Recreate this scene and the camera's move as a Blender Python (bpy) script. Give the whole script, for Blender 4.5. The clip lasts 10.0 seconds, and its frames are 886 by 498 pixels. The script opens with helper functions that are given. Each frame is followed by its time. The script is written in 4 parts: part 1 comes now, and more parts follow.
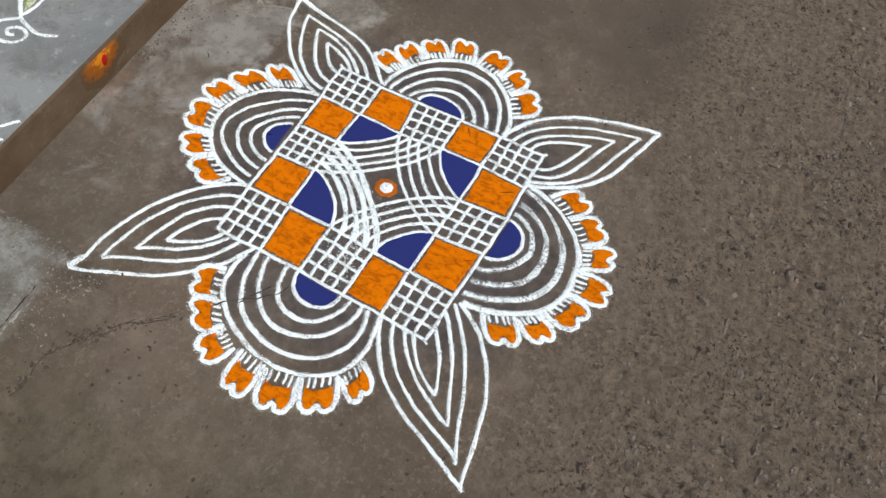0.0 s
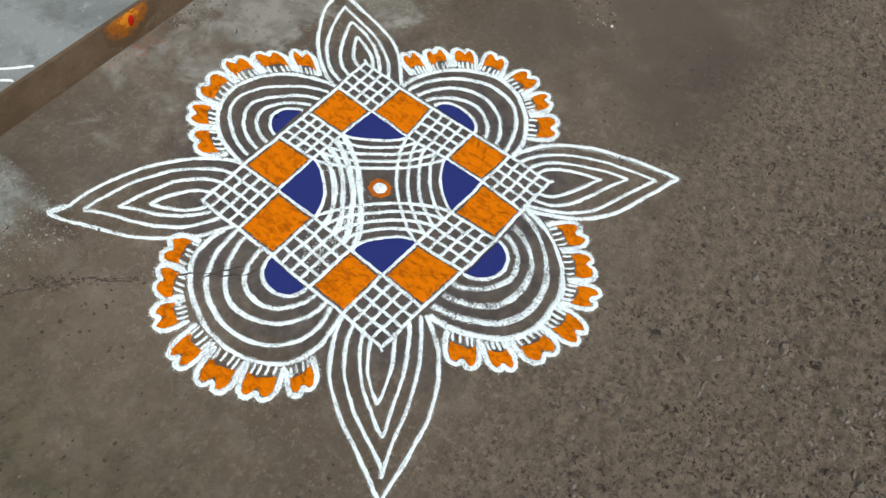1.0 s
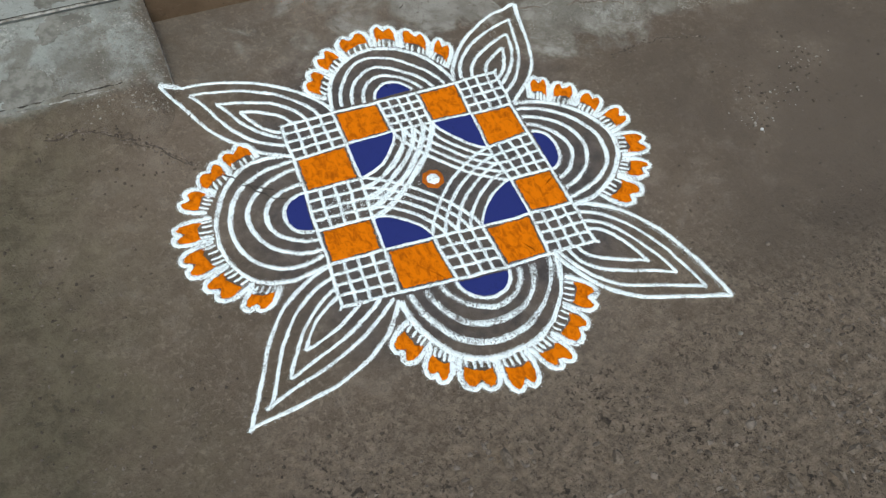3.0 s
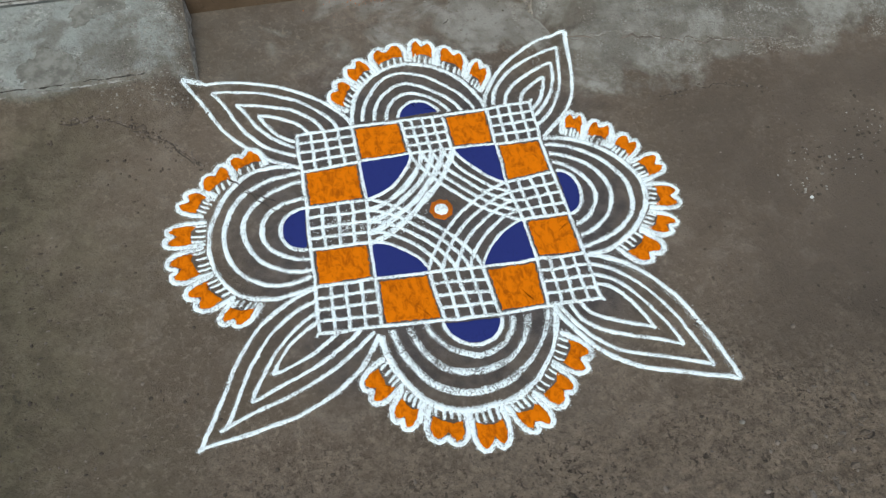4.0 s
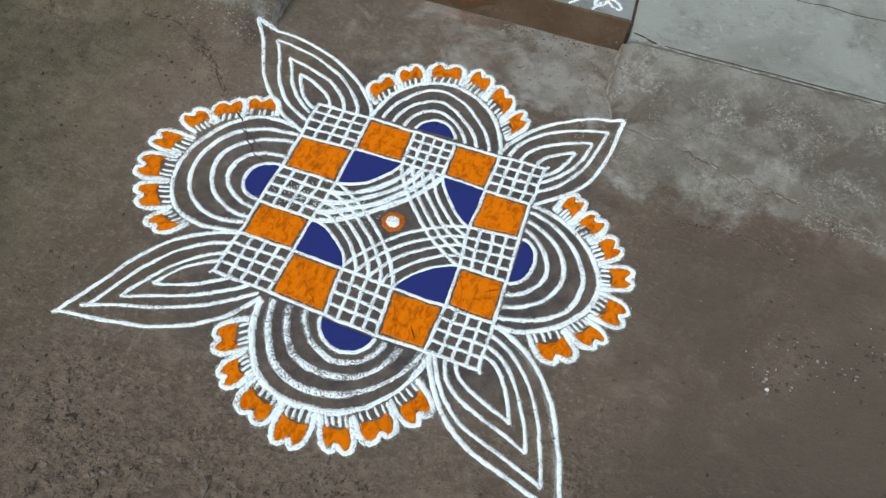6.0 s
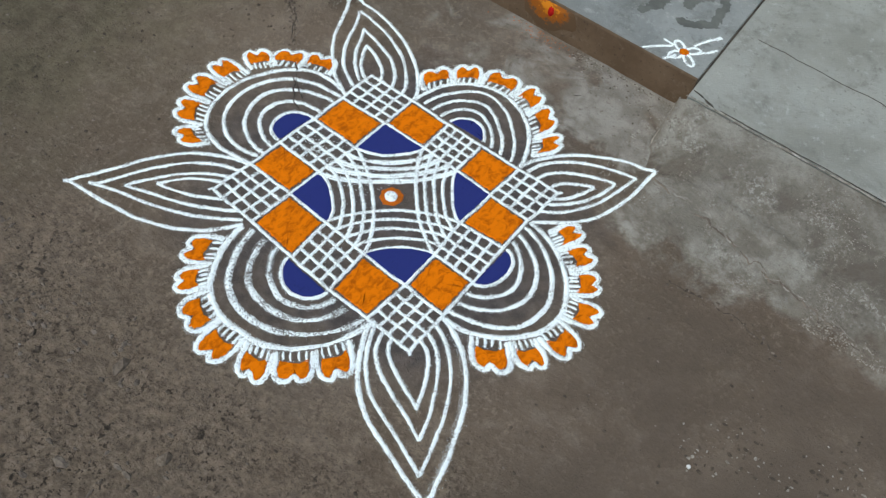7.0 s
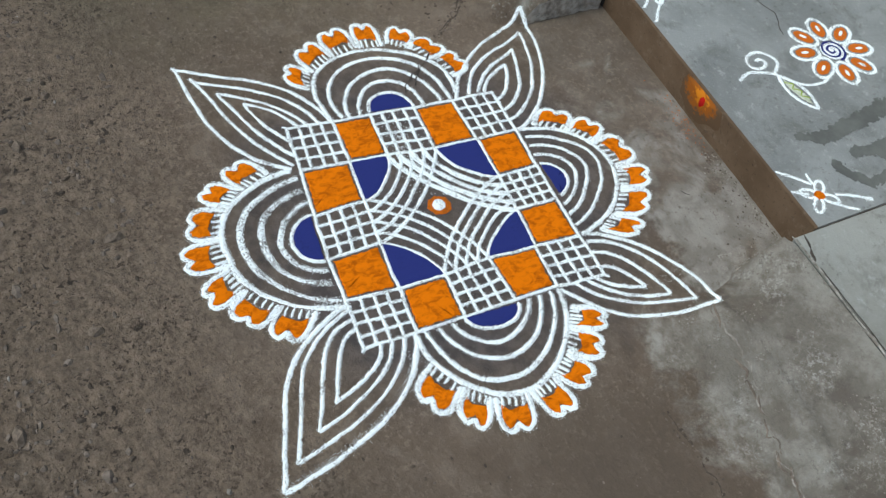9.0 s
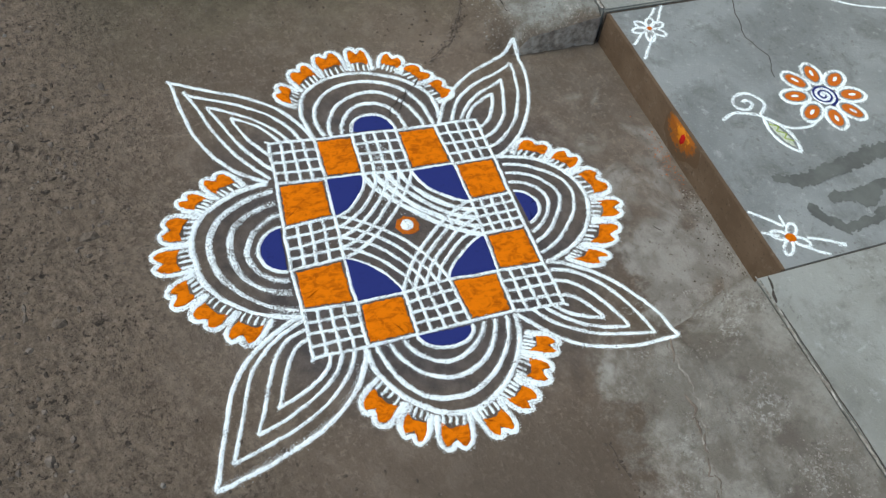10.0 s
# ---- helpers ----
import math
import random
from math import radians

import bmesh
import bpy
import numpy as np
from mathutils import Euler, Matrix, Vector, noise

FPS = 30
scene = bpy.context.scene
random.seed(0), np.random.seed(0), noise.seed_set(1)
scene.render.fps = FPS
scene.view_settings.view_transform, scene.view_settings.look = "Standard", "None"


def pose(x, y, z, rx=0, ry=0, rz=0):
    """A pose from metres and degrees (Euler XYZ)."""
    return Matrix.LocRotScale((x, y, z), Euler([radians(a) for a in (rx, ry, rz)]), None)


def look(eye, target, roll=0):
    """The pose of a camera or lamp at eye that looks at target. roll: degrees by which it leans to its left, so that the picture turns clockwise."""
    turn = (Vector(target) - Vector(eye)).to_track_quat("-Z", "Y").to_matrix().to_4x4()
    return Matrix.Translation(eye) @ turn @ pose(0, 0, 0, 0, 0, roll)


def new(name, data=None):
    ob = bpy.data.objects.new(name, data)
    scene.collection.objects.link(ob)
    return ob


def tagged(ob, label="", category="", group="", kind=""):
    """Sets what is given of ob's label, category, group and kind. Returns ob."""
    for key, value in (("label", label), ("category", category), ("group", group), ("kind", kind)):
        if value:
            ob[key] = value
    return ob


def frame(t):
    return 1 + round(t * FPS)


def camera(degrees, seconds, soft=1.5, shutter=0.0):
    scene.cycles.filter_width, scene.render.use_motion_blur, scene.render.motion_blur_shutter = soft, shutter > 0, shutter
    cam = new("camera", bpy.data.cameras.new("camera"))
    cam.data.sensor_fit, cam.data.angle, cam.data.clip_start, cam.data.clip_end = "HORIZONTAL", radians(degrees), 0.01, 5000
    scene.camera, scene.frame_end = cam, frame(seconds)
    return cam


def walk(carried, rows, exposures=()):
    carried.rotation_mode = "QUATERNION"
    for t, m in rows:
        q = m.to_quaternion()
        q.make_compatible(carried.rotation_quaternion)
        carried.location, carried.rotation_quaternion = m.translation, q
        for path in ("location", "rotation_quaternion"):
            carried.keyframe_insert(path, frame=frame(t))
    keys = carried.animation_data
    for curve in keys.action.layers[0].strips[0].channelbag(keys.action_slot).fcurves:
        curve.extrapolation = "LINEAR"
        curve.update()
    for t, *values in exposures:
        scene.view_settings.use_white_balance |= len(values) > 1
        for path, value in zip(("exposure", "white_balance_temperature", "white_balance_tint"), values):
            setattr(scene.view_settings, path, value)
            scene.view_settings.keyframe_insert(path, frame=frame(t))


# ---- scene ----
cam = camera(53.5, 10.0, soft=1.3)
PATH = [
    (0, (-1.037, -0.408, 1.436), (0.058, -0.129, -0.215), 11.4),
    (0.2, (-1.04, -0.466, 1.442), (0.032, -0.118, -0.198), 10.8),
    (0.5, (-1.01, -0.533, 1.442), (0.087, -0.102, -0.173), 8.8),
    (0.8, (-0.962, -0.575, 1.411), (0.1, -0.113, -0.213), 10.3),
    (1, (-0.925, -0.577, 1.411), (0.109, -0.117, -0.239), 12.9),
    (1.3, (-0.863, -0.639, 1.418), (0.108, -0.042, -0.221), 9.6),
    (1.5, (-0.832, -0.683, 1.412), (0.12, -0.001, -0.209), 11.1),
    (1.7, (-0.784, -0.798, 1.416), (0.058, 0.091, -0.19), 9.6),
    (2, (-0.733, -0.908, 1.435), (-0.009, 0.053, -0.162), 9.6),
    (2.2, (-0.68, -0.947, 1.463), (0.0, 0.017, -0.168), 9.7),
    (2.5, (-0.656, -1.01, 1.437), (0.005, -0.031, -0.176), 9.6),
    (2.7, (-0.623, -1.012, 1.439), (0.007, -0.04, -0.191), 8.7),
    (3.8, (-0.402, -0.944, 1.414), (0.052, 0.039, -0.268), 8.9),
    (4, (-0.344, -0.953, 1.422), (0.036, 0.065, -0.258), 6.7),
    (4.2, (-0.281, -0.965, 1.425), (0.035, 0.094, -0.241), 6.3),
    (4.5, (-0.146, -1.026, 1.434), (-0.015, 0.097, -0.215), 6.6),
    (4.7, (-0.043, -1.04, 1.462), (0.052, 0.068, -0.205), 9.7),
    (5, (0.048, -1.065, 1.466), (0.098, 0.054, -0.191), 8.7),
    (5.2, (0.078, -1.061, 1.462), (0.065, 0.097, -0.205), 7.2),
    (5.5, (0.145, -1.037, 1.424), (0.102, 0.094, -0.225), 9.8),
    (5.7, (0.179, -1.01, 1.427), (0.104, 0.098, -0.237), 9.2),
    (6.8, (0.547, -0.94, 1.429), (0.073, 0.108, -0.207), 11.1),
    (7, (0.61, -0.927, 1.427), (0.089, 0.095, -0.212), 10.7),
    (7.2, (0.659, -0.908, 1.425), (0.106, 0.092, -0.22), 9.7),
    (7.5, (0.688, -0.881, 1.416), (0.08, 0.076, -0.231), 8.0),
    (7.8, (0.708, -0.808, 1.388), (0.056, 0.123, -0.268), 10.3),
    (8, (0.719, -0.797, 1.353), (0.064, 0.133, -0.292), 14.0),
    (8.2, (0.744, -0.771, 1.349), (0.026, 0.118, -0.299), 12.4),
    (8.5, (0.778, -0.704, 1.377), (0.026, 0.065, -0.309), 9.8),
    (8.8, (0.823, -0.66, 1.369), (-0.006, 0.086, -0.274), 13.1),
    (9, (0.883, -0.617, 1.382), (-0.046, 0.067, -0.251), 13.6),
    (9.2, (0.946, -0.571, 1.397), (-0.041, 0.055, -0.228), 13.4),
    (9.5, (0.982, -0.521, 1.414), (-0.053, 0.068, -0.193), 11.0),
    (9.7, (0.983, -0.479, 1.429), (-0.048, 0.092, -0.191), 10.7),
    (10, (0.995, -0.46, 1.416), (-0.049, 0.118, -0.189), 11.1),
]
walk(cam, [(t, look(eye, target, roll)) for t, eye, target, roll in PATH],
     exposures=[(0, -0.05, 6600, 6.5), (0.5, -0.05, 6550, 4), (1.0, -0.02, 6450, 1.5), (1.5, -0.07, 6450, 1.5), (2.5, -0.08, 6300, 1), (4.5, -0.14, 6150, -0.5), (8, -0.12, 6150, 1.5), (10, -0.06, 6150, 1.5)])

# ---- light ----
world = bpy.data.worlds.new("overcast_sky")
scene.world = world
world.use_nodes = True
wn = world.node_tree.nodes
sky = wn.new("ShaderNodeTexSky")
sky.sky_type = "NISHITA"
sky.sun_disc = False
sky.sun_elevation, sky.sun_rotation = radians(58), radians(200)
sky.air_density, sky.dust_density = 1.0, 3.0
world.node_tree.links.new(sky.outputs["Color"], wn["Background"].inputs["Color"])
wn["Background"].inputs["Strength"].default_value = 0.17
sun_data = bpy.data.lights.new("sun", "SUN")
sun_data.energy, sun_data.angle, sun_data.color = 1.6, radians(25), (1.0, 0.97, 0.92)
sun = new("sun", sun_data)
sun.matrix_world = look((-0.7, -1.9, 3.2), (0, 0, 0))


# ---- materials ----
def material(name, rough=0.9):
    m = bpy.data.materials.new(name)
    m.use_nodes = True
    b = m.node_tree.nodes["Principled BSDF"]
    b.inputs["Roughness"].default_value = rough
    b.inputs["Specular IOR Level"].default_value = 0.25
    return m, m.node_tree.nodes, m.node_tree.links, b


def place_node(n):
    return n.new("ShaderNodeNewGeometry").outputs["Position"]


def noise_node(n, l, vec, scale, detail=4, rough=0.55, distort=0.0):
    t = n.new("ShaderNodeTexNoise")
    t.inputs["Scale"].default_value, t.inputs["Detail"].default_value = scale, detail
    t.inputs["Roughness"].default_value, t.inputs["Distortion"].default_value = rough, distort
    l.new(vec, t.inputs["Vector"])
    return t.outputs["Fac"]


def ramp(n, l, fac, lo, hi, a=0.0, b=1.0):
    r = n.new("ShaderNodeMapRange")
    r.interpolation_type = "SMOOTHSTEP"
    for key, v in zip(("From Min", "From Max", "To Min", "To Max"), (lo, hi, a, b)):
        r.inputs[key].default_value = v
    l.new(fac, r.inputs["Value"])
    return r.outputs["Result"]


def mix(n, l, fac, a, b, how="MIX"):
    m = n.new("ShaderNodeMix")
    m.data_type, m.blend_type = "RGBA", how
    for socket, v in ((m.inputs[0], fac), (m.inputs[6], a), (m.inputs[7], b)):
        if isinstance(v, (tuple, float, int)):
            socket.default_value = (*v, 1) if isinstance(v, tuple) else v
        else:
            l.new(v, socket)
    return m.outputs[2]


def maths(n, l, how, a, b=0.0):
    m = n.new("ShaderNodeMath")
    m.operation = how
    for socket, v in zip(m.inputs, (a, b)):
        if isinstance(v, (float, int)):
            socket.default_value = v
        else:
            l.new(v, socket)
    return m.outputs[0]


def bump(n, l, b, height, strength, distance):
    k = n.new("ShaderNodeBump")
    k.inputs["Strength"].default_value, k.inputs["Distance"].default_value = strength, distance
    l.new(height, k.inputs["Height"])
    l.new(k.outputs["Normal"], b.inputs["Normal"])


def powder(name, full, thin, lo=0.3, hi=0.5, streak=False, size=420):
    """Dry powder strewn by hand: the colour thins to that of the dirt beneath in fine specks."""
    m, n, l, b = material(name, 0.95)
    b.inputs["Specular IOR Level"].default_value = 0.06
    p = place_node(n)
    fine = noise_node(n, l, p, size, 3, 0.7)
    broad = noise_node(n, l, p, 26, 3)
    cover = maths(n, l, "ADD", maths(n, l, "MULTIPLY", fine, 0.7), maths(n, l, "MULTIPLY", broad, 0.3))
    if streak:
        turn = n.new("ShaderNodeMapping")
        turn.inputs["Rotation"].default_value = (0, 0, 0.5)
        turn.inputs["Scale"].default_value = (1.0, 0.6, 1.0)
        l.new(p, turn.inputs["Vector"])
        s = noise_node(n, l, turn.outputs["Vector"], 75, 5, 0.6, 0.9)
        cover = maths(n, l, "ADD", maths(n, l, "MULTIPLY", cover, 0.3), maths(n, l, "MULTIPLY", s, 0.7))
    l.new(mix(n, l, ramp(n, l, cover, lo, hi), thin, full), b.inputs["Base Color"])
    bump(n, l, b, fine, 0.6, 0.0008)
    return m


WHITE = powder("white_rice_powder", (0.85, 0.91, 0.915), (0.22, 0.21, 0.20), 0.40, 0.47)
THIN_WHITE = powder("thinly_strewn_rice_powder", (0.85, 0.91, 0.915), (0.15, 0.14, 0.13), 0.445, 0.515, size=330)
ORANGE = powder("orange_powder", (0.66, 0.160, 0.001), (0.33, 0.074, 0.002), 0.34, 0.565, True)
BLUE = powder("blue_powder", (0.023, 0.031, 0.150), (0.016, 0.021, 0.10), 0.33, 0.45)
CENTRE = powder("burnt_orange_powder", (0.45, 0.115, 0.010), (0.20, 0.060, 0.012), 0.36, 0.54)
GREEN = powder("green_powder", (0.27, 0.36, 0.045), (0.22, 0.28, 0.07))
RUST = powder("rust_powder", (0.50, 0.125, 0.015), (0.28, 0.08, 0.02))


def turmeric_wash():
    """Turmeric rubbed on by hand: strongest in the middle, thinning to the brown wash."""
    m, n, l, b = material("turmeric_wash", 0.85)
    p = place_node(n)
    shift = n.new("ShaderNodeMapping")
    shift.inputs["Location"].default_value = (0.035 / 0.062, 0, -0.072 / 0.046)
    shift.inputs["Scale"].default_value = (1 / 0.062, 0, 1 / 0.046)
    l.new(p, shift.inputs["Vector"])
    size = n.new("ShaderNodeVectorMath")
    size.operation = "LENGTH"
    l.new(shift.outputs["Vector"], size.inputs[0])
    d = maths(n, l, "ADD", size.outputs["Value"], maths(n, l, "MULTIPLY", noise_node(n, l, p, 70, 6, 0.72), 1.7))
    col = mix(n, l, ramp(n, l, d, 1.84, 1.50), (0.100, 0.060, 0.031), (0.27, 0.082, 0.006))
    col = mix(n, l, ramp(n, l, d, 1.30, 1.12), col, (0.50, 0.165, 0.004))
    l.new(col, b.inputs["Base Color"])
    bump(n, l, b, noise_node(n, l, p, 120, 4), 0.3, 0.002)
    return m


YELLOW = turmeric_wash()
RED = powder("vermilion_powder", (0.42, 0.012, 0.010), (0.35, 0.03, 0.02))


def soil_colour(n, l, p):
    """Trodden earth washed with mud: brown patches, pale dust, grit, painted pit and lump shade."""
    xyz = n.new("ShaderNodeSeparateXYZ")
    l.new(p, xyz.inputs[0])
    x, y = xyz.outputs["X"], xyz.outputs["Y"]
    broad = noise_node(n, l, p, 3.2, 5, 0.6, 0.4)
    mid = noise_node(n, l, p, 17, 6, 0.65, 0.2)
    col = mix(n, l, ramp(n, l, broad, 0.35, 0.65), (0.090, 0.068, 0.050), (0.124, 0.095, 0.072))
    col = mix(n, l, ramp(n, l, mid, 0.46, 0.70, 0, 0.7), col, (0.172, 0.138, 0.111))
    col = mix(n, l, ramp(n, l, mid, 0.46, 0.28, 0, 0.75), col, (0.074, 0.057, 0.043))
    blotch = noise_node(n, l, p, 1.7, 6, 0.62, 0.8)
    col = mix(n, l, ramp(n, l, blotch, 0.52, 0.40, 0, 0.5), col, (0.074, 0.057, 0.041))
    col = mix(n, l, ramp(n, l, blotch, 0.54, 0.68, 0, 0.5), col, (0.168, 0.134, 0.105))
    # crumbs, and painted pit shade, more of them on the loose open side
    open_side = maths(n, l, "MAXIMUM", ramp(n, l, maths(n, l, "ADD", y, maths(n, l, "MULTIPLY", broad, -0.6)), -0.56, -0.96), maths(n, l, "MULTIPLY", ramp(n, l, maths(n, l, "ADD", x, broad), -0.02, -0.35), 0.45))
    crumb_base = noise_node(n, l, p, 42, 9, 0.8, 0.2)
    col = mix(n, l, maths(n, l, "MULTIPLY", open_side, 0.75), col, mix(n, l, ramp(n, l, crumb_base, 0.40, 0.62), (0.142, 0.108, 0.079), (0.288, 0.222, 0.165)))
    crumb = noise_node(n, l, p, 78, 8, 0.76, 0.2)
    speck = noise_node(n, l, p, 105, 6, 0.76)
    patchy = ramp(n, l, noise_node(n, l, p, 7, 4, 0.6), 0.38, 0.62, 0.35, 1.0)
    light = maths(n, l, "MULTIPLY", ramp(n, l, crumb, 0.515, 0.60), maths(n, l, "MULTIPLY", patchy, maths(n, l, "ADD", maths(n, l, "MULTIPLY", open_side, 0.50), 0.36)))
    col = mix(n, l, light, col, (0.255, 0.202, 0.157))
    pit_shade = maths(n, l, "MULTIPLY", ramp(n, l, speck, 0.455, 0.405), maths(n, l, "MULTIPLY", patchy, maths(n, l, "ADD", maths(n, l, "MULTIPLY", open_side, 0.70), 0.28)))
    col = mix(n, l, pit_shade, col, (0.034, 0.025, 0.018))
    # shade between lumps and glints on their tops, put into the colour
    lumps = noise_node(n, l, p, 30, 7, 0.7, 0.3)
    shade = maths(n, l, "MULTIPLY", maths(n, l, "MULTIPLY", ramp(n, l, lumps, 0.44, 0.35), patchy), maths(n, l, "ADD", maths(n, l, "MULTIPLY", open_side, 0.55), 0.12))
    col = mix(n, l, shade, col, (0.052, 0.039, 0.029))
    glint = maths(n, l, "MULTIPLY", maths(n, l, "MULTIPLY", ramp(n, l, lumps, 0.57, 0.66), patchy), maths(n, l, "MULTIPLY", open_side, 0.5))
    col = mix(n, l, glint, col, (0.26, 0.20, 0.15))
    fine = maths(n, l, "ADD", maths(n, l, "MULTIPLY", crumb, 1.3), maths(n, l, "MULTIPLY", lumps, maths(n, l, "MULTIPLY", open_side, 0.8)))
    # olive cast of the trodden west side
    west = maths(n, l, "MULTIPLY", ramp(n, l, x, -0.42, -0.85), maths(n, l, "MULTIPLY", ramp(n, l, y, -0.75, -0.35), ramp(n, l, noise_node(n, l, p, 4.5, 6, 0.65), 0.34, 0.56, 0.3, 0.85)))
    col = mix(n, l, west, col, mix(n, l, ramp(n, l, noise_node(n, l, p, 22, 7, 0.7), 0.38, 0.60), (0.066, 0.056, 0.036), (0.112, 0.095, 0.062)))
    # darker brown ground to the east
    east = maths(n, l, "MULTIPLY", maths(n, l, "MULTIPLY", ramp(n, l, x, 0.36, 0.70), ramp(n, l, maths(n, l, "ABSOLUTE", maths(n, l, "ADD", y, 0.12)), 0.46, 0.26)), ramp(n, l, noise_node(n, l, p, 3.1, 5, 0.6), 0.36, 0.56, 0.35, 0.85))
    col = mix(n, l, east, col, (0.080, 0.062, 0.048))
    col = mix(n, l, 1.0, col, (1.19, 1.18, 1.125), "MULTIPLY")
    # shade of scattered hollows where crumbs broke out, painted in loose clusters
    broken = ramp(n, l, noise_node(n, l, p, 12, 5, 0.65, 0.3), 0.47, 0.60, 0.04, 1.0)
    hollow_shade = maths(n, l, "MULTIPLY", ramp(n, l, noise_node(n, l, p, 58, 5, 0.6, 0.6), 0.425, 0.365), maths(n, l, "MULTIPLY", broken, maths(n, l, "ADD", maths(n, l, "MULTIPLY", open_side, 0.76), 0.14)))
    col = mix(n, l, hollow_shade, col, (0.036, 0.028, 0.021))
    return col, x, y, broad, mid, fine, open_side


def cement_cover(n, l, p, soil, base, tint, edge, span, spread, stained, corner=False):
    """Old cement render that runs out into the earth at its foot: its colour laid over that of the soil."""
    col, x, y, broad, mid, fine, open_side = soil
    cloud = noise_node(n, l, p, 5.5, 8, 0.74, 0.2)
    cement = mix(n, l, ramp(n, l, cloud, 0.38, 0.62), base, tint)
    cement = mix(n, l, ramp(n, l, noise_node(n, l, p, 26, 8, 0.75, 0.3), 0.50, 0.66, 0, 0.5), cement, (0.145, 0.126, 0.100))
    rubbed = noise_node(n, l, p, 10, 6, 0.68)
    speck = ramp(n, l, noise_node(n, l, p, 120, 7, 0.8), 0.50, 0.57, 0, 0.85)
    cement = mix(n, l, maths(n, l, "MULTIPLY", speck, ramp(n, l, rubbed, 0.49, 0.62)), cement, (0.46, 0.445, 0.40))
    pit = ramp(n, l, noise_node(n, l, p, 75, 7, 0.78), 0.455, 0.39, 0, 0.6)
    cement = mix(n, l, maths(n, l, "MULTIPLY", pit, ramp(n, l, rubbed, 0.40, 0.58, 0.2, 1.0)), cement, (0.095, 0.082, 0.064))
    stain = ramp(n, l, noise_node(n, l, p, 7.5, 7, 0.6, 0.25), stained, stained + 0.09, 0, 0.6)
    cement = mix(n, l, stain, cement, (0.130, 0.108, 0.082))
    cut = maths(n, l, "MULTIPLY", maths(n, l, "SUBTRACT", cloud, 0.5), spread)
    ragged = maths(n, l, "MULTIPLY", maths(n, l, "SUBTRACT", mid, 0.5), 0.28)
    if corner:
        mask = ramp(n, l, maths(n, l, "ADD", y, cut), edge, edge + span)
        mask = maths(n, l, "MULTIPLY", mask, ramp(n, l, maths(n, l, "ADD", x, maths(n, l, "MULTIPLY", ragged, 0.43)), -0.438, -0.475, 0.12, 1.0))
    else:
        # brown, scuffed strip between the joint and the old edge of the render
        band = maths(n, l, "MULTIPLY", maths(n, l, "MULTIPLY", ramp(n, l, y, 0.375, 0.42), ramp(n, l, y, 0.53, 0.47)), ramp(n, l, maths(n, l, "ADD", x, maths(n, l, "MULTIPLY", mid, 0.12)), 0.46, 0.56))
        scuff = ramp(n, l, noise_node(n, l, p, 9, 7, 0.7, 0.4), 0.42, 0.56, 0.1, 0.8)
        cement = mix(n, l, maths(n, l, "MULTIPLY", band, scuff), cement, (0.115, 0.096, 0.076))
        slope = maths(n, l, "MULTIPLY", maths(n, l, "SUBTRACT", x, 0.45), -0.10)
        mask = ramp(n, l, maths(n, l, "ADD", maths(n, l, "ADD", y, cut), maths(n, l, "ADD", slope, maths(n, l, "MULTIPLY", ragged, 0.35))), edge, edge + span)
        inner = maths(n, l, "MAXIMUM", ramp(n, l, maths(n, l, "ADD", x, ragged), 0.34, 0.45, 0.10, 1.0), ramp(n, l, y, 0.44, 0.50, 0.0, 0.9))
        mask = maths(n, l, "MULTIPLY", mask, maths(n, l, "MULTIPLY", inner, maths(n, l, "MULTIPLY", ramp(n, l, x, 0.33, 0.37), ramp(n, l, x, 3.24, 3.20))))
    return mix(n, l, mask, col, cement)


EAST = dict(base=(0.178, 0.160, 0.131), tint=(0.318, 0.300, 0.258), edge=0.195, span=0.11, spread=0.34, stained=0.49)
WEST = dict(base=(0.200, 0.194, 0.168), tint=(0.34, 0.345, 0.31), edge=0.405, span=0.055, spread=0.10, stained=0.545, corner=True)


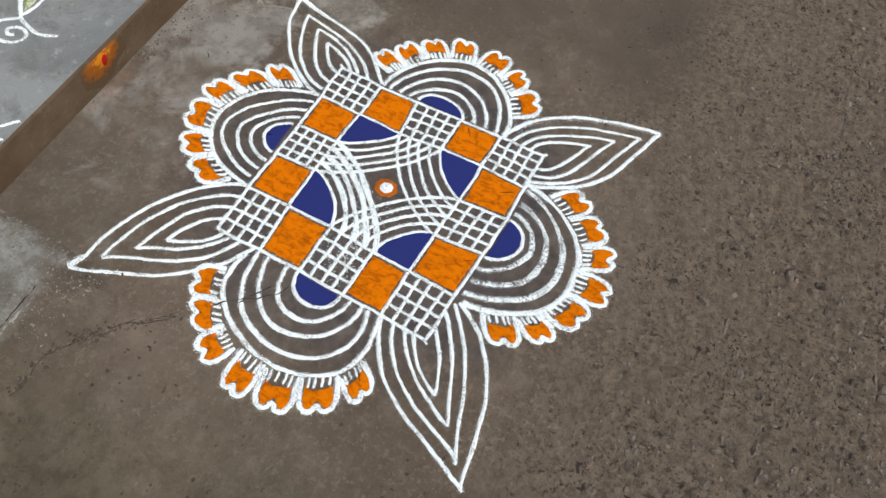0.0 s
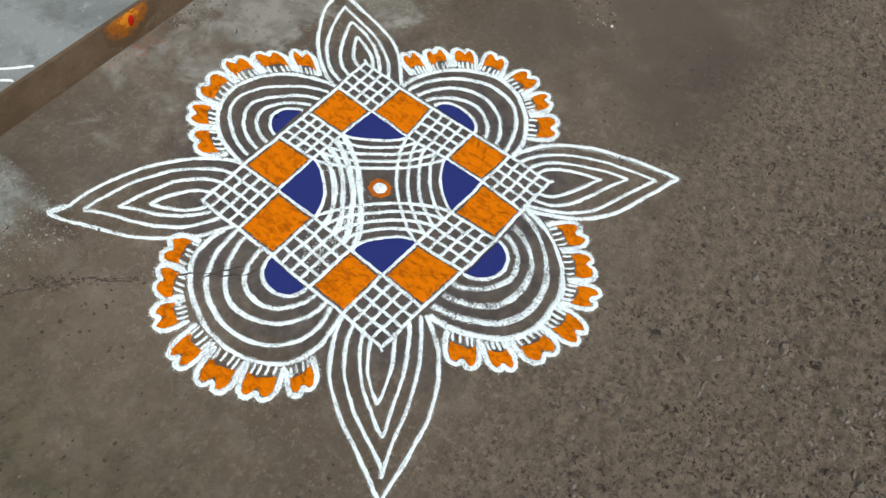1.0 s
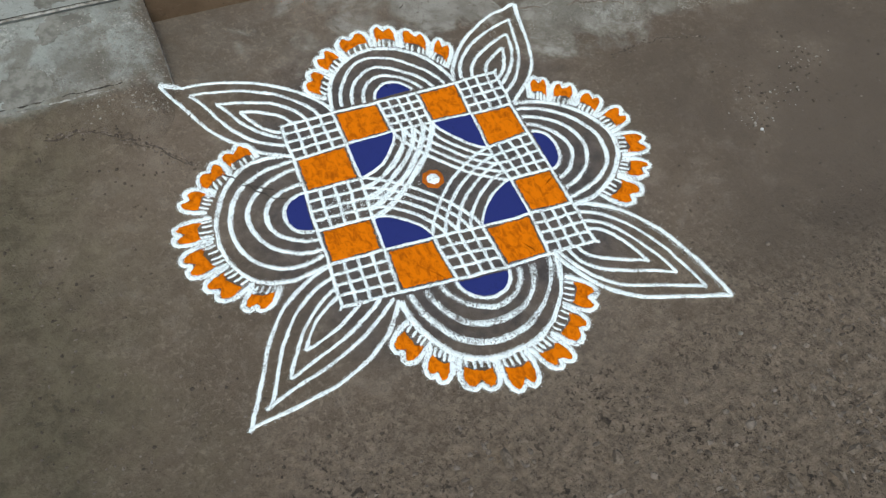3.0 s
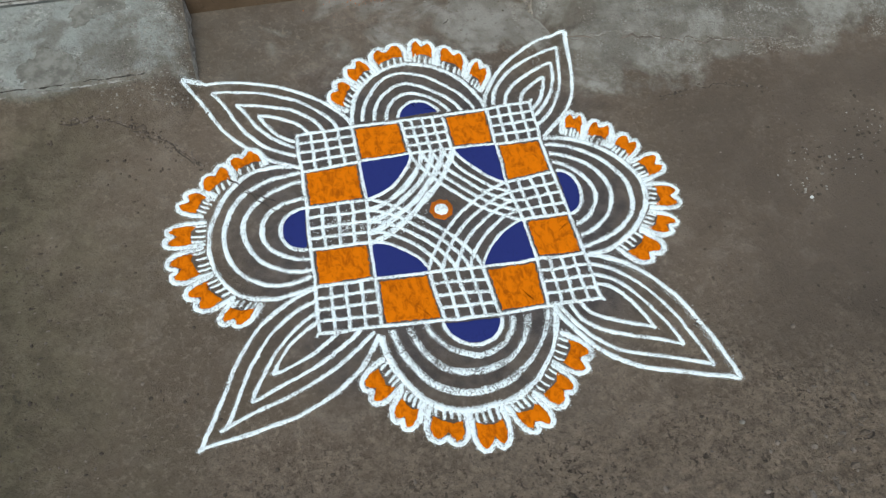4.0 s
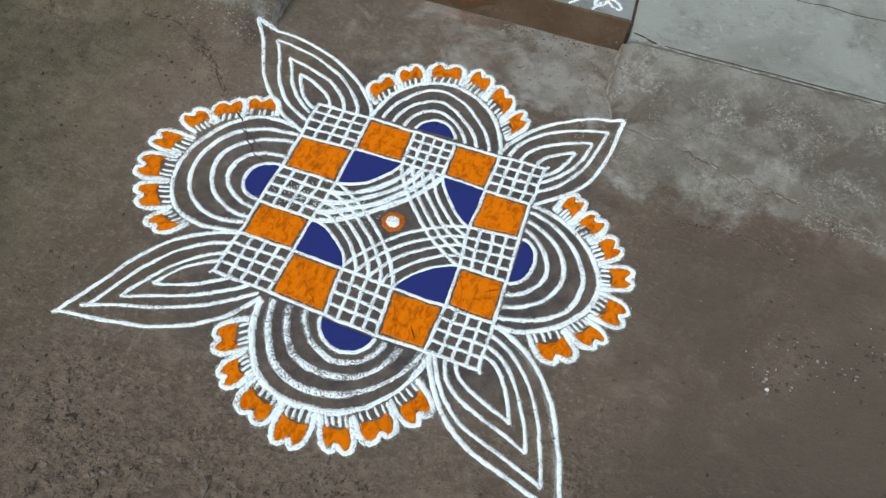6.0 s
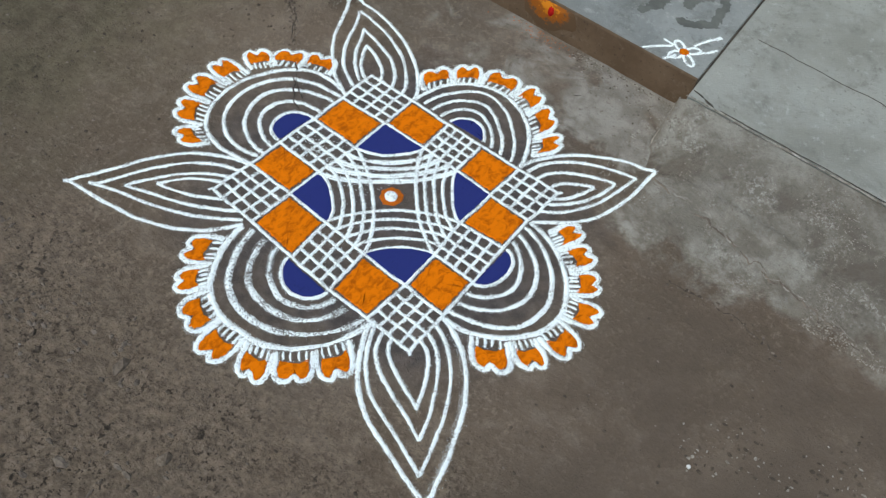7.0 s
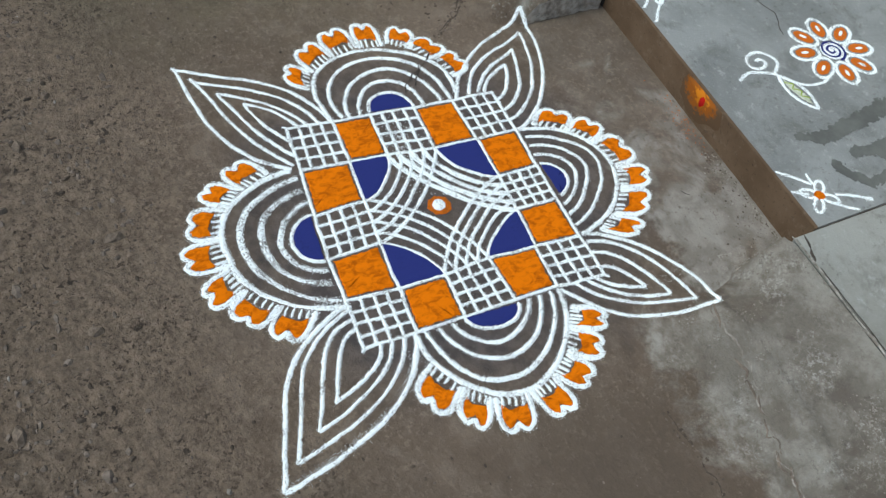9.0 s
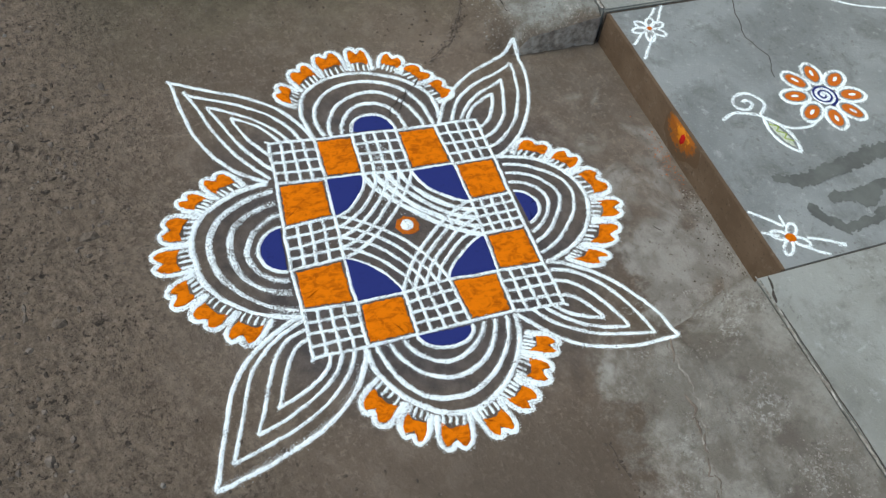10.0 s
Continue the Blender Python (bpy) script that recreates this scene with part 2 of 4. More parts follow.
def soil_material():
    m, n, l, b = material("trodden_earth", 0.92)
    p = place_node(n)
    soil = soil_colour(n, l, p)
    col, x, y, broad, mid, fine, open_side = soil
    # pale cement dust on the floor of the recess
    worn = noise_node(n, l, p, 6.5, 5, 0.55, 0.5)
    inset = ramp(n, l, maths(n, l, "ADD", y, maths(n, l, "MULTIPLY", maths(n, l, "SUBTRACT", mid, 0.5), 0.25)), 0.37, 0.43)
    dust = maths(n, l, "MULTIPLY", maths(n, l, "MULTIPLY", inset, ramp(n, l, x, 0.60, 0.45)), ramp(n, l, maths(n, l, "ADD", worn, maths(n, l, "MULTIPLY", x, 0.62)), 0.46, 0.58, 0.14, 0.92))
    pocks = ramp(n, l, noise_node(n, l, p, 60, 6, 0.7), 0.42, 0.36, 0, 0.7)
    col = mix(n, l, dust, col, mix(n, l, pocks, mix(n, l, ramp(n, l, noise_node(n, l, p, 15, 6, 0.6, 0.3), 0.38, 0.62), (0.200, 0.180, 0.152), (0.300, 0.280, 0.244)), (0.115, 0.096, 0.076)))
    col = cement_cover(n, l, p, (col,) + soil[1:], **EAST)
    # darker, faintly purple earth, swept and rubbed smooth under the drawing
    away = n.new("ShaderNodeVectorMath")
    away.operation = "LENGTH"
    l.new(p, away.inputs[0])
    under_drawing = maths(n, l, "ADD", away.outputs["Value"], maths(n, l, "MULTIPLY", maths(n, l, "SUBTRACT", mid, 0.5), 0.2))
    under_drawing = maths(n, l, "MULTIPLY", ramp(n, l, under_drawing, 0.50, 0.30), ramp(n, l, noise_node(n, l, p, 9, 4), 0.35, 0.6, 0.5, 0.9))
    col = mix(n, l, under_drawing, col, mix(n, l, ramp(n, l, noise_node(n, l, p, 34, 6, 0.7), 0.38, 0.62), (0.056, 0.048, 0.047), (0.092, 0.080, 0.077)))
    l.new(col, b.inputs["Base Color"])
    h = maths(n, l, "ADD", maths(n, l, "MULTIPLY", mid, 0.8), maths(n, l, "MULTIPLY", fine, maths(n, l, "ADD", maths(n, l, "MULTIPLY", open_side, 1.3), 0.45)))
    bump(n, l, b, h, 1.0, 0.0070)
    return m


def apron_material(name, kind):
    m, n, l, b = material(name, 0.85)
    p = place_node(n)
    soil = soil_colour(n, l, p)
    l.new(cement_cover(n, l, p, soil, **kind), b.inputs["Base Color"])
    bump(n, l, b, maths(n, l, "ADD", maths(n, l, "MULTIPLY", soil[4], 1.2), maths(n, l, "MULTIPLY", soil[5], 0.8)), 1.0, 0.0075)
    return m


def cement_material(name, light, dark, blot=(0.15, 0.147, 0.13), amount=0.75):
    m, n, l, b = material(name, 0.7)
    p = place_node(n)
    cloud = noise_node(n, l, p, 4.2, 6, 0.6, 0.5)
    fine = noise_node(n, l, p, 190, 4, 0.65)
    col = mix(n, l, ramp(n, l, cloud, 0.35, 0.66), dark, light)
    col = mix(n, l, ramp(n, l, noise_node(n, l, p, 11, 7, 0.7, 0.3), 0.50, 0.70, 0, amount), col, blot)
    col = mix(n, l, ramp(n, l, noise_node(n, l, p, 34, 7, 0.75, 0.3), 0.55, 0.68, 0, 0.45), col, (0.42, 0.43, 0.41))
    scuffed = ramp(n, l, noise_node(n, l, p, 6, 5, 0.6), 0.42, 0.60, 0.15, 1.0)
    col = mix(n, l, maths(n, l, "MULTIPLY", scuffed, ramp(n, l, noise_node(n, l, p, 70, 7, 0.78), 0.44, 0.37, 0, 0.6)), col, (0.10, 0.095, 0.082))
    col = mix(n, l, maths(n, l, "MULTIPLY", scuffed, ramp(n, l, noise_node(n, l, p, 19, 7, 0.72, 0.4), 0.45, 0.36, 0, 0.5)), col, blot)
    col = mix(n, l, ramp(n, l, fine, 0.55, 0.75, 0, 0.25), col, (0.46, 0.46, 0.43))
    l.new(col, b.inputs["Base Color"])
    bump(n, l, b, maths(n, l, "ADD", fine, cloud), 0.5, 0.004)
    return m


def brown_paint():
    m, n, l, b = material("red_oxide_wash", 0.75)
    p = place_node(n)
    a = noise_node(n, l, p, 9, 5, 0.6)
    col = mix(n, l, ramp(n, l, a, 0.35, 0.65), (0.094, 0.060, 0.034), (0.134, 0.089, 0.054))
    col = mix(n, l, ramp(n, l, noise_node(n, l, p, 38, 7, 0.75, 0.3), 0.52, 0.70, 0, 0.65), col, (0.175, 0.130, 0.090))
    col = mix(n, l, ramp(n, l, noise_node(n, l, p, 90, 6, 0.75), 0.42, 0.36, 0, 0.6), col, (0.045, 0.030, 0.019))
    l.new(col, b.inputs["Base Color"])
    bump(n, l, b, noise_node(n, l, p, 120, 4), 0.3, 0.002)
    return m


def plain(name, c1, c2, scale, rough):
    m, n, l, b = material(name, rough)
    p = place_node(n)
    f = noise_node(n, l, p, scale, 5, 0.65)
    l.new(mix(n, l, ramp(n, l, f, 0.35, 0.65), c1, c2), b.inputs["Base Color"])
    bump(n, l, b, f, 0.3, 0.002)
    return m


SOIL = soil_material()
APRON_W = apron_material("worn_cement_west", WEST)
APRON_E = apron_material("worn_cement_east", EAST)
SLAB = cement_material("grey_cement_slab", (0.295, 0.30, 0.275), (0.215, 0.215, 0.19))
STEP = cement_material("smooth_grey_step", (0.250, 0.262, 0.256), (0.172, 0.181, 0.176), (0.120, 0.122, 0.112), 0.65)
PAINT = brown_paint()
EARTHY = plain("earth_stained_cement", (0.21, 0.172, 0.133), (0.46, 0.405, 0.335), 42, 0.95)
DAMP = plain("damp_cement", (0.085, 0.088, 0.082), (0.125, 0.13, 0.12), 14, 0.45)
# dark tone for joint dirt, and for shade painted along ledges
GAP = plain("dirt_and_shade", (0.035, 0.030, 0.025), (0.075, 0.062, 0.05), 60, 0.95)
PALE = plain("pale_joint_mortar", (0.150, 0.135, 0.112), (0.40, 0.38, 0.34), 60, 0.9)
WALL = plain("lime_washed_wall", (0.55, 0.55, 0.50), (0.64, 0.64, 0.60), 6, 0.9)
# dark clod tone also stands in for the shadows clods cast
CLOD = plain("shade_toned_clod", (0.056, 0.043, 0.032), (0.100, 0.078, 0.059), 60, 0.95)
FLECK = plain("pale_cement_crumb", (0.16, 0.14, 0.115), (0.33, 0.305, 0.265), 50, 0.9)
STONE = plain("pebble_stone", (0.095, 0.076, 0.059), (0.20, 0.162, 0.130), 40, 0.85)
LEFT_X, RIGHT_X, RISER_Y, STEP_Z = -0.43, 0.35, 0.65, 0.088


# ---- shaping helpers ----
def mesh_object(name, verts, faces, mat, parent=None, label="", smooth=True):
    me = bpy.data.meshes.new(name)
    me.from_pydata(verts, [], faces)
    me.materials.append(mat)
    if smooth:
        me.polygons.foreach_set("use_smooth", [True] * len(me.polygons))
    me.update()
    ob = new(name, me)
    ob.parent = parent
    return tagged(ob, label=label) if label else ob


def part(name, bm, mat, parent, label=""):
    me = bpy.data.meshes.new(name)
    bm.to_mesh(me)
    bm.free()
    me.materials.append(mat)
    ob = new(name, me)
    ob.parent = parent
    return tagged(ob, label=label) if label else ob


def step01(v, a, b):
    t = min(1.0, max(0.0, (v - a) / (b - a)))
    return t * t * (3 - 2 * t)


def rough_z(x, y):
    """Unevenness of the trodden earth."""
    loose = step01(-y, 0.45, 0.95)
    v = Vector((x, y, 0.0))
    lump = noise.noise(v * 48)
    return 0.0022 * noise.noise(v * 6) + (0.0012 + 0.0036 * loose) * noise.noise(v * 22) + 0.0052 * loose * (lump - 0.8 * max(0.0, -lump - 0.2)) + 0.0034 * loose * noise.noise(v * 95)


def west_profile(y):
    if y < 0.43:
        return -0.012 + 0.056 * step01(y, 0.24, 0.43)
    return 0.050 + (y - 0.43) * 0.19


def east_profile(y):
    return -0.012 + 0.045 * step01(y, 0.24, 0.42) + 0.066 * step01(y, 0.36, 0.575)


def west_z(x, y):
    """Top of the western cement fillet: its low front runs out softly, its back ends in a wall."""
    gap = LEFT_X - x
    soft = step01(gap, -0.03, 0.09)
    soft += (1 - 0.10 * (1 - step01(gap, 0, 0.03)) - soft) * step01(y, 0.40, 0.46)
    return -0.012 + (west_profile(y) + 0.012) * soft + 0.5 * rough_z(x, y)


def old_edge(x):
    """Line along which the lower render broke away."""
    return 0.414 - 0.24 * max(0.0, x - 0.70) + 0.008 * noise.noise(Vector((x * 14, 3, 0)))


def east_z(x, y):
    gap = x - RIGHT_X
    soft = step01(gap, -0.03, 0.12)
    soft += (1 - 0.10 * (1 - step01(gap, 0, 0.03)) - soft) * step01(y, 0.47, 0.565)
    return -0.012 + (east_profile(y) + 0.012) * soft + 0.5 * rough_z(x, y) - 0.004 * step01(y - old_edge(x), -0.003, 0.004) * (1 - step01(y - old_edge(x), 0.02, 0.09))


def ground_z(x, y):
    z = 0.0 if abs(x) < 0.3 and abs(y) < 0.3 else rough_z(x, y)
    # the broken ends of the fillets run down to the earth within a finger's width
    if x < LEFT_X + 0.016 and y > 0.2:
        z = max(z, west_z(min(x, LEFT_X), min(y, 0.43)) * min(1.0, (LEFT_X + 0.016 - x) / 0.014) + 0.001)
    if x > RIGHT_X - 0.016 and y > 0.2:
        z = max(z, east_z(max(x, RIGHT_X), min(y, 0.572)) * min(1.0, (x - RIGHT_X + 0.016) / 0.014) + 0.001)
    return z


class Strokes:
    """Trails of powder let fall from the hand, gathered into one mesh."""

    def __init__(self, lift=None, height=0.0016, grains=1500, flat=False):
        self.v, self.f, self.lift, self.h, self.g, self.flat = [], [], lift or ground_z, height, grains, flat

    def grain(self, x, y, z, r):
        k, a = len(self.v), random.uniform(0, 2.1)
        for i in range(3):
            self.v.append((x + r * math.cos(a + i * 2.09), y + r * math.sin(a + i * 2.09), z - 0.0003))
        self.v.append((x, y, z + r * 0.9))
        self.f += [(k, k + 1, k + 3), (k + 1, k + 2, k + 3), (k + 2, k, k + 3)]

    def line(self, pts, width, wobble=0.0012, fuzz=1.0, taper=True, seg=0.0026, spread=1.0, swell=0.0):
        pts = [Vector(p[:2]) for p in pts]
        dist = [0.0]
        for a, b in zip(pts, pts[1:]):
            dist.append(dist[-1] + (b - a).length)
        total = dist[-1]
        count = max(3, int(total / seg))
        seed = random.uniform(0, 500)
        rows, j = [], 0
        for i in range(count + 1):
            s = total * i / count
            while j < len(dist) - 2 and dist[j + 1] < s:
                j += 1
            u = (s - dist[j]) / max(1e-9, dist[j + 1] - dist[j])
            d = (pts[j + 1] - pts[j])
            d = d.normalized() if d.length > 0 else Vector((1, 0))
            side = Vector((-d.y, d.x))
            p = pts[j].lerp(pts[j + 1], u) + side * wobble * (1.3 * noise.noise(Vector((s * 18, seed, 0))) + 0.5 * noise.noise(Vector((s * 60, seed, 8))))
            rows.append((p, side, s))
        base = len(self.v)
        for i, (p, side, s) in enumerate(rows):
            w = width * 0.5 * (1 + 0.24 * noise.noise(Vector((s * 35, seed, 3))))
            w *= 1 + swell * (math.sin(math.pi * i / count) ** 2 - 0.4)
            if taper:
                w *= 0.55 + 0.45 * min(1.0, min(i, count - i) / 2.0)
            wl, wr = w * random.uniform(0.70, 1.14), w * random.uniform(0.70, 1.14)
            hh = self.h * random.uniform(0.75, 1.15)
            for off, k in ((-wl, -0.4), (-wl * 0.62, 0.75), (0, 1.0), (wr * 0.62, 0.75), (wr, -0.4)):
                q = p + side * off
                self.v.append((q.x, q.y, self.lift(q.x, q.y) + hh * k))
            if i:
                a, b = base + 5 * (i - 1), base + 5 * i
                self.f += [(a + c, b + c, b + c + 1, a + c + 1) for c in range(4)]
        for _ in range(int(total * self.g * fuzz)):
            p, side, s = random.choice(rows)
            o = random.choice((-1, 1)) * (width * 0.5 * random.uniform(0.75, 1.05) + abs(random.gauss(0, 0.0008 * spread)))
            q = p + side * o + Vector((random.uniform(-1, 1), random.uniform(-1, 1))) * 0.0009
            self.grain(q.x, q.y, self.lift(q.x, q.y), random.uniform(0.0005, 0.0012))
        return self

    def patch(self, outline, rag=0.0011, seg=0.004, grains=0):
        """A strewn patch within an outline, thinning at its rim."""
        ring = []
        for a, b in zip(outline, outline[1:] + outline[:1]):
            a, b = Vector(a[:2]), Vector(b[:2])
            m = max(1, int((b - a).length / seg))
            ring += [a.lerp(b, i / m) + Vector((random.uniform(-rag, rag), random.uniform(-rag, rag))) for i in range(m)]
        c = sum(ring, Vector((0, 0))) / len(ring)
        base, n = len(self.v), len(ring)
        for k, z in ((1.0, -0.0006), (0.965, self.h * 0.8), (0.91, self.h), (0.5, self.h)):
            for p in ring:
                q = c.lerp(p, k)
                self.v.append((q.x, q.y, self.lift(q.x, q.y) + z))
        self.v.append((c.x, c.y, self.lift(c.x, c.y) + self.h))
        for i in range(n):
            j = (i + 1) % n
            for r in (0, 1, 2):
                self.f.append((base + r * n + i, base + r * n + j, base + (r + 1) * n + j, base + (r + 1) * n + i))
            self.f.append((base + 3 * n + i, base + 3 * n + j, base + 4 * n))
        for _ in range(grains):
            p = random.choice(ring)
            self.grain(p.x + random.gauss(0, 0.0016), p.y + random.gauss(0, 0.0016), self.lift(p.x, p.y), random.uniform(0.0004, 0.0009))
        return self

    def done(self, name, mat, parent=None, label=""):
        return mesh_object(name, self.v, self.f, mat, parent, label)


def bend(a, b, bulge, n=30):
    """A bowed line from a to b, standing out to its left by bulge of its length."""
    a, b = Vector(a), Vector(b)
    d = b - a
    side = Vector((-d.y, d.x)) * bulge
    return sweep(a, a + d * 0.33 + side * 1.33, a + d * 0.67 + side * 1.33, b, n)


def sweep(a, c1, c2, b, n=36):
    """One free sweep of the hand from a to b, pulled towards c1 and c2."""
    a, c1, c2, b = Vector(a), Vector(c1), Vector(c2), Vector(b)
    return [(1 - t) ** 3 * a + 3 * t * (1 - t) ** 2 * c1 + 3 * t * t * (1 - t) * c2 + t ** 3 * b for t in (i / n for i in range(n + 1))]


def bow(e0, e1, apex, power=2.0, lean=0.0, sag=0.0, n=48):
    """A rounded arch on the base e0 to e1, up to the apex, leaning towards e0 and fuller on that side."""
    e0, e1, apex = Vector(e0), Vector(e1), Vector(apex)
    c = (e0 + e1) / 2
    out = []
    for i in range(n + 1):
        a = math.pi * i / n
        k, s, twice = math.cos(a), max(0.0, math.sin(a)), math.sin(2 * a)
        out.append(c + (e0 - c) * (math.copysign(abs(k) ** (2 / power), k) + lean * twice) + (apex - c) * (s ** (2 / power) + sag * twice))
    return out


def thing(name, label, category, **kw):
    return tagged(new(name), label=label, category=category, **kw)


# ---- ground ----
def graded(lo, hi, fine, far):
    a = list(np.arange(lo, hi + fine / 2, fine))
    d, left, right = fine, [], []
    l0, r0 = a[0], a[-1]
    while d < far:
        d *= 1.45
        l0, r0 = l0 - d, r0 + d
        left.insert(0, l0)
        right.append(r0)
    return [float(q) for q in left + a + right]


def build_ground():
    xs, ys = graded(-1.6, 1.6, 0.0055, 240.0), graded(-1.45, 0.70, 0.0055, 240.0)
    verts = []
    for y in ys:
        for x in xs:
            near = abs(x) < 2.5 and -2.2 < y < 1.2
            verts.append((x, y, rough_z(x, y) - (0.0012 if abs(x) < 0.3 and abs(y) < 0.3 else 0.0) if near else -0.002))
    # the drawing lies on earth that was swept flat
    verts = [(x, y, -0.0004 + 0.35 * z if (x * x + y * y) < 0.20 else z) for x, y, z in verts]
    w = len(xs)
    faces = [(j * w + i, j * w + i + 1, (j + 1) * w + i + 1, (j + 1) * w + i) for j in range(len(ys) - 1) for i in range(w - 1)]
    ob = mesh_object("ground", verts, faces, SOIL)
    return tagged(ob, "brown trodden earth washed with mud, gritty and pitted", "ground", kind="structure")


def build_apron(name, x0, x1, y1, top, mat, label, wear):
    """A fillet of cement beside the doorstep: sloped top, ragged end wall."""
    xs = sorted(x0 + (x1 - x0) * ((i / 170) ** 2.2 if wear > 0 else 1 - (i / 170) ** 2.2) for i in range(171))
    ys = [0.20 + (y1 - 0.20) * i / 90 for i in range(91)]
    end = xs[0] if wear > 0 else xs[-1]
    verts = []
    for y in ys:
        for x in xs:
            xx = x + (0.006 * noise.noise(Vector((y * 25, 5, 0))) + 0.003 * noise.noise(Vector((y * 80, 9, 0))) if x == end else 0)
            verts.append((xx, y, top(x, y)))
    w, h = len(xs), len(ys)
    faces = [(j * w + i, j * w + i + 1, (j + 1) * w + i + 1, (j + 1) * w + i) for j in range(h - 1) for i in range(w - 1)]
    col = 0 if wear > 0 else w - 1
    side, side_faces = [], []
    for j, y in enumerate(ys):
        x, _, z = verts[j * w + col]
        for k in (1.0, 0.66, 0.33, 0.0):
            out = (1 - k) * 0.010 * (-1 if wear > 0 else 1)
            side.append((x + out + 0.004 * (k < 1) * noise.noise(Vector((y * 60, k * 9, 2))), y, -0.03 + (z + 0.03) * k))
    for j in range(h - 1):
        side_faces += [(4 * j + q, 4 * j + 4 + q, 4 * j + 5 + q, 4 * j + 1 + q) for q in range(3)]
    ob = mesh_object(name, verts, faces, mat)
    mesh_object("end_wall", side, side_faces, EARTHY, ob, "rough earth-stained end")
    return tagged(ob, label, "apron", kind="structure")


def slab_box(bm, x0, x1, y0, y1, z0, z1, bevel):
    r = bmesh.ops.create_cube(bm, size=1, matrix=Matrix.LocRotScale(((x0 + x1) / 2, (y0 + y1) / 2, (z0 + z1) / 2), None, (x1 - x0, y1 - y0, z1 - z0)))
    edges = list({e for v in r["verts"] for e in v.link_edges})
    if bevel:
        bmesh.ops.bevel(bm, geom=edges, offset=bevel, segments=2, affect="EDGES")


def slab(name, x0, x1, y0, y1, top, mat, label, category, bevel=0.004):
    bm = bmesh.new()
    slab_box(bm, x0, x1, y0, y1, -0.05, top, bevel)
    return tagged(part(name, bm, mat, None), label, category, kind="structure")


ground = build_ground()
apron_west = build_apron("apron_west", -3.2, LEFT_X, 0.635, west_z, APRON_W, "worn grey cement fillet with a groove, sloping to the earth", -1)
apron_east = build_apron("apron_east", RIGHT_X, 3.2, 0.572, east_z, APRON_E, "patchy grey cement fillet fading into brown earth", 1)
slab_west = slab("slab_west", -3.2, LEFT_X - 0.002, 0.641, 1.9, 0.094, SLAB, "pale grey cement slab beside the doorstep", "slab")
slab_east = slab("slab_east", RIGHT_X + 0.013, 3.2, 0.578, 1.9, 0.100, SLAB, "pale grey cement slab beside the doorstep", "slab")
doorstep = slab("doorstep", LEFT_X + 0.003, RIGHT_X + 0.008, RISER_Y, 1.9, STEP_Z, STEP, "smooth grey cement doorstep with powder drawings on it", "step", 0.003)
bm = bmesh.new()
slab_box(bm, LEFT_X + 0.004, RIGHT_X + 0.006, RISER_Y - 0.004, RISER_Y + 0.006, -0.02, STEP_Z + 0.0008, 0.0015)
riser = part("riser", bm, PAINT, doorstep, "brown-washed front of the step")
for x0, x1 in ((LEFT_X - 0.0035, LEFT_X + 0.0045), (RIGHT_X + 0.0065, RIGHT_X + 0.0145)):
    bm = bmesh.new()
    slab_box(bm, x0, x1, RISER_Y - 0.006, 1.895, -0.03, STEP_Z - 0.0015, 0)
    part("joint_filling", bm, GAP, doorstep, "earth-filled joint")
bm = bmesh.new()
slab_box(bm, -3.2, 3.2, 1.9, 2.12, -0.05, 2.9, 0)
tagged(part("wall_north", bm, WALL, None), "plain pale lime-washed house wall", "wall", kind="structure")

top_z = lambda z: (lambda x, y: z)
west_top = west_z


def crack(name, parent, pts, width, lift, mat=GAP, wobble=0.006, label="", whole=False):
    """A broken line: short runs of uneven width with gaps between them, or one whole run."""
    s = Strokes(lift, 0.0007, 0)
    if whole:
        s.line(pts, width, wobble=wobble, fuzz=0)
        return s.done(name, mat, parent, label)
    pts = [Vector(p) for p in pts]
    for a, b in zip(pts, pts[1:]):
        runs = max(1, int((b - a).length / 0.028))
        for k in range(runs):
            if random.random() < 0.18:
                continue
            p, q = a.lerp(b, (k - 0.15) / runs), a.lerp(b, (k + random.uniform(0.7, 1.15)) / runs)
            off = Vector((random.gauss(0, 1), random.gauss(0, 1))) * wobble * 0.35
            m = (p + q) / 2 + Vector((random.gauss(0, 1), random.gauss(0, 1))) * wobble * 0.6
            s.line([p + off, m, q + off * 0.4], width * random.uniform(0.45, 1.35), wobble=wobble * 0.5, fuzz=0, swell=0.4)
    return s.done(name, mat, parent, label)


crack("groove", apron_west, [(-3.1, 0.436), (-1.0, 0.434), (-0.50, 0.431)], 0.0026, west_top, GAP, 0.003)
crack("groove_lip", apron_west, [(-1.6, 0.428), (-1.0, 0.427), (-0.54, 0.424)], 0.0044, west_top, PALE, 0.004)
crack("joint", slab_west, [(-3.1, 0.640), (-0.44, 0.640)], 0.0085, top_z(0.0945), PALE, 0.0012, whole=True)
crack("joint_edge", slab_west, [(-3.1, 0.647), (-0.44, 0.6455)], 0.0022, top_z(0.0949), GAP, 0.0012, whole=True)
crack("joint", slab_west, [(-3.1, 0.86), (-0.45, 0.865)], 0.005, top_z(0.0945), PALE, 0.002, whole=True)
# mortar and dirt of the joint, with its lit ridge and shadow drawn in
crack("joint", slab_east, [(0.36, 0.577), (0.52, 0.577), (3.1, 0.577)], 0.0045, top_z(0.1004), PALE, 0.0022, whole=True)
crack("joint_edge", slab_east, [(0.44, 0.583), (3.1, 0.5825)], 0.0026, top_z(0.1008), GAP, 0.0014, whole=True)
crack("joint", slab_east, [(0.41, 0.858), (3.1, 0.855)], 0.0025, top_z(0.1004), GAP, 0.004, whole=True)
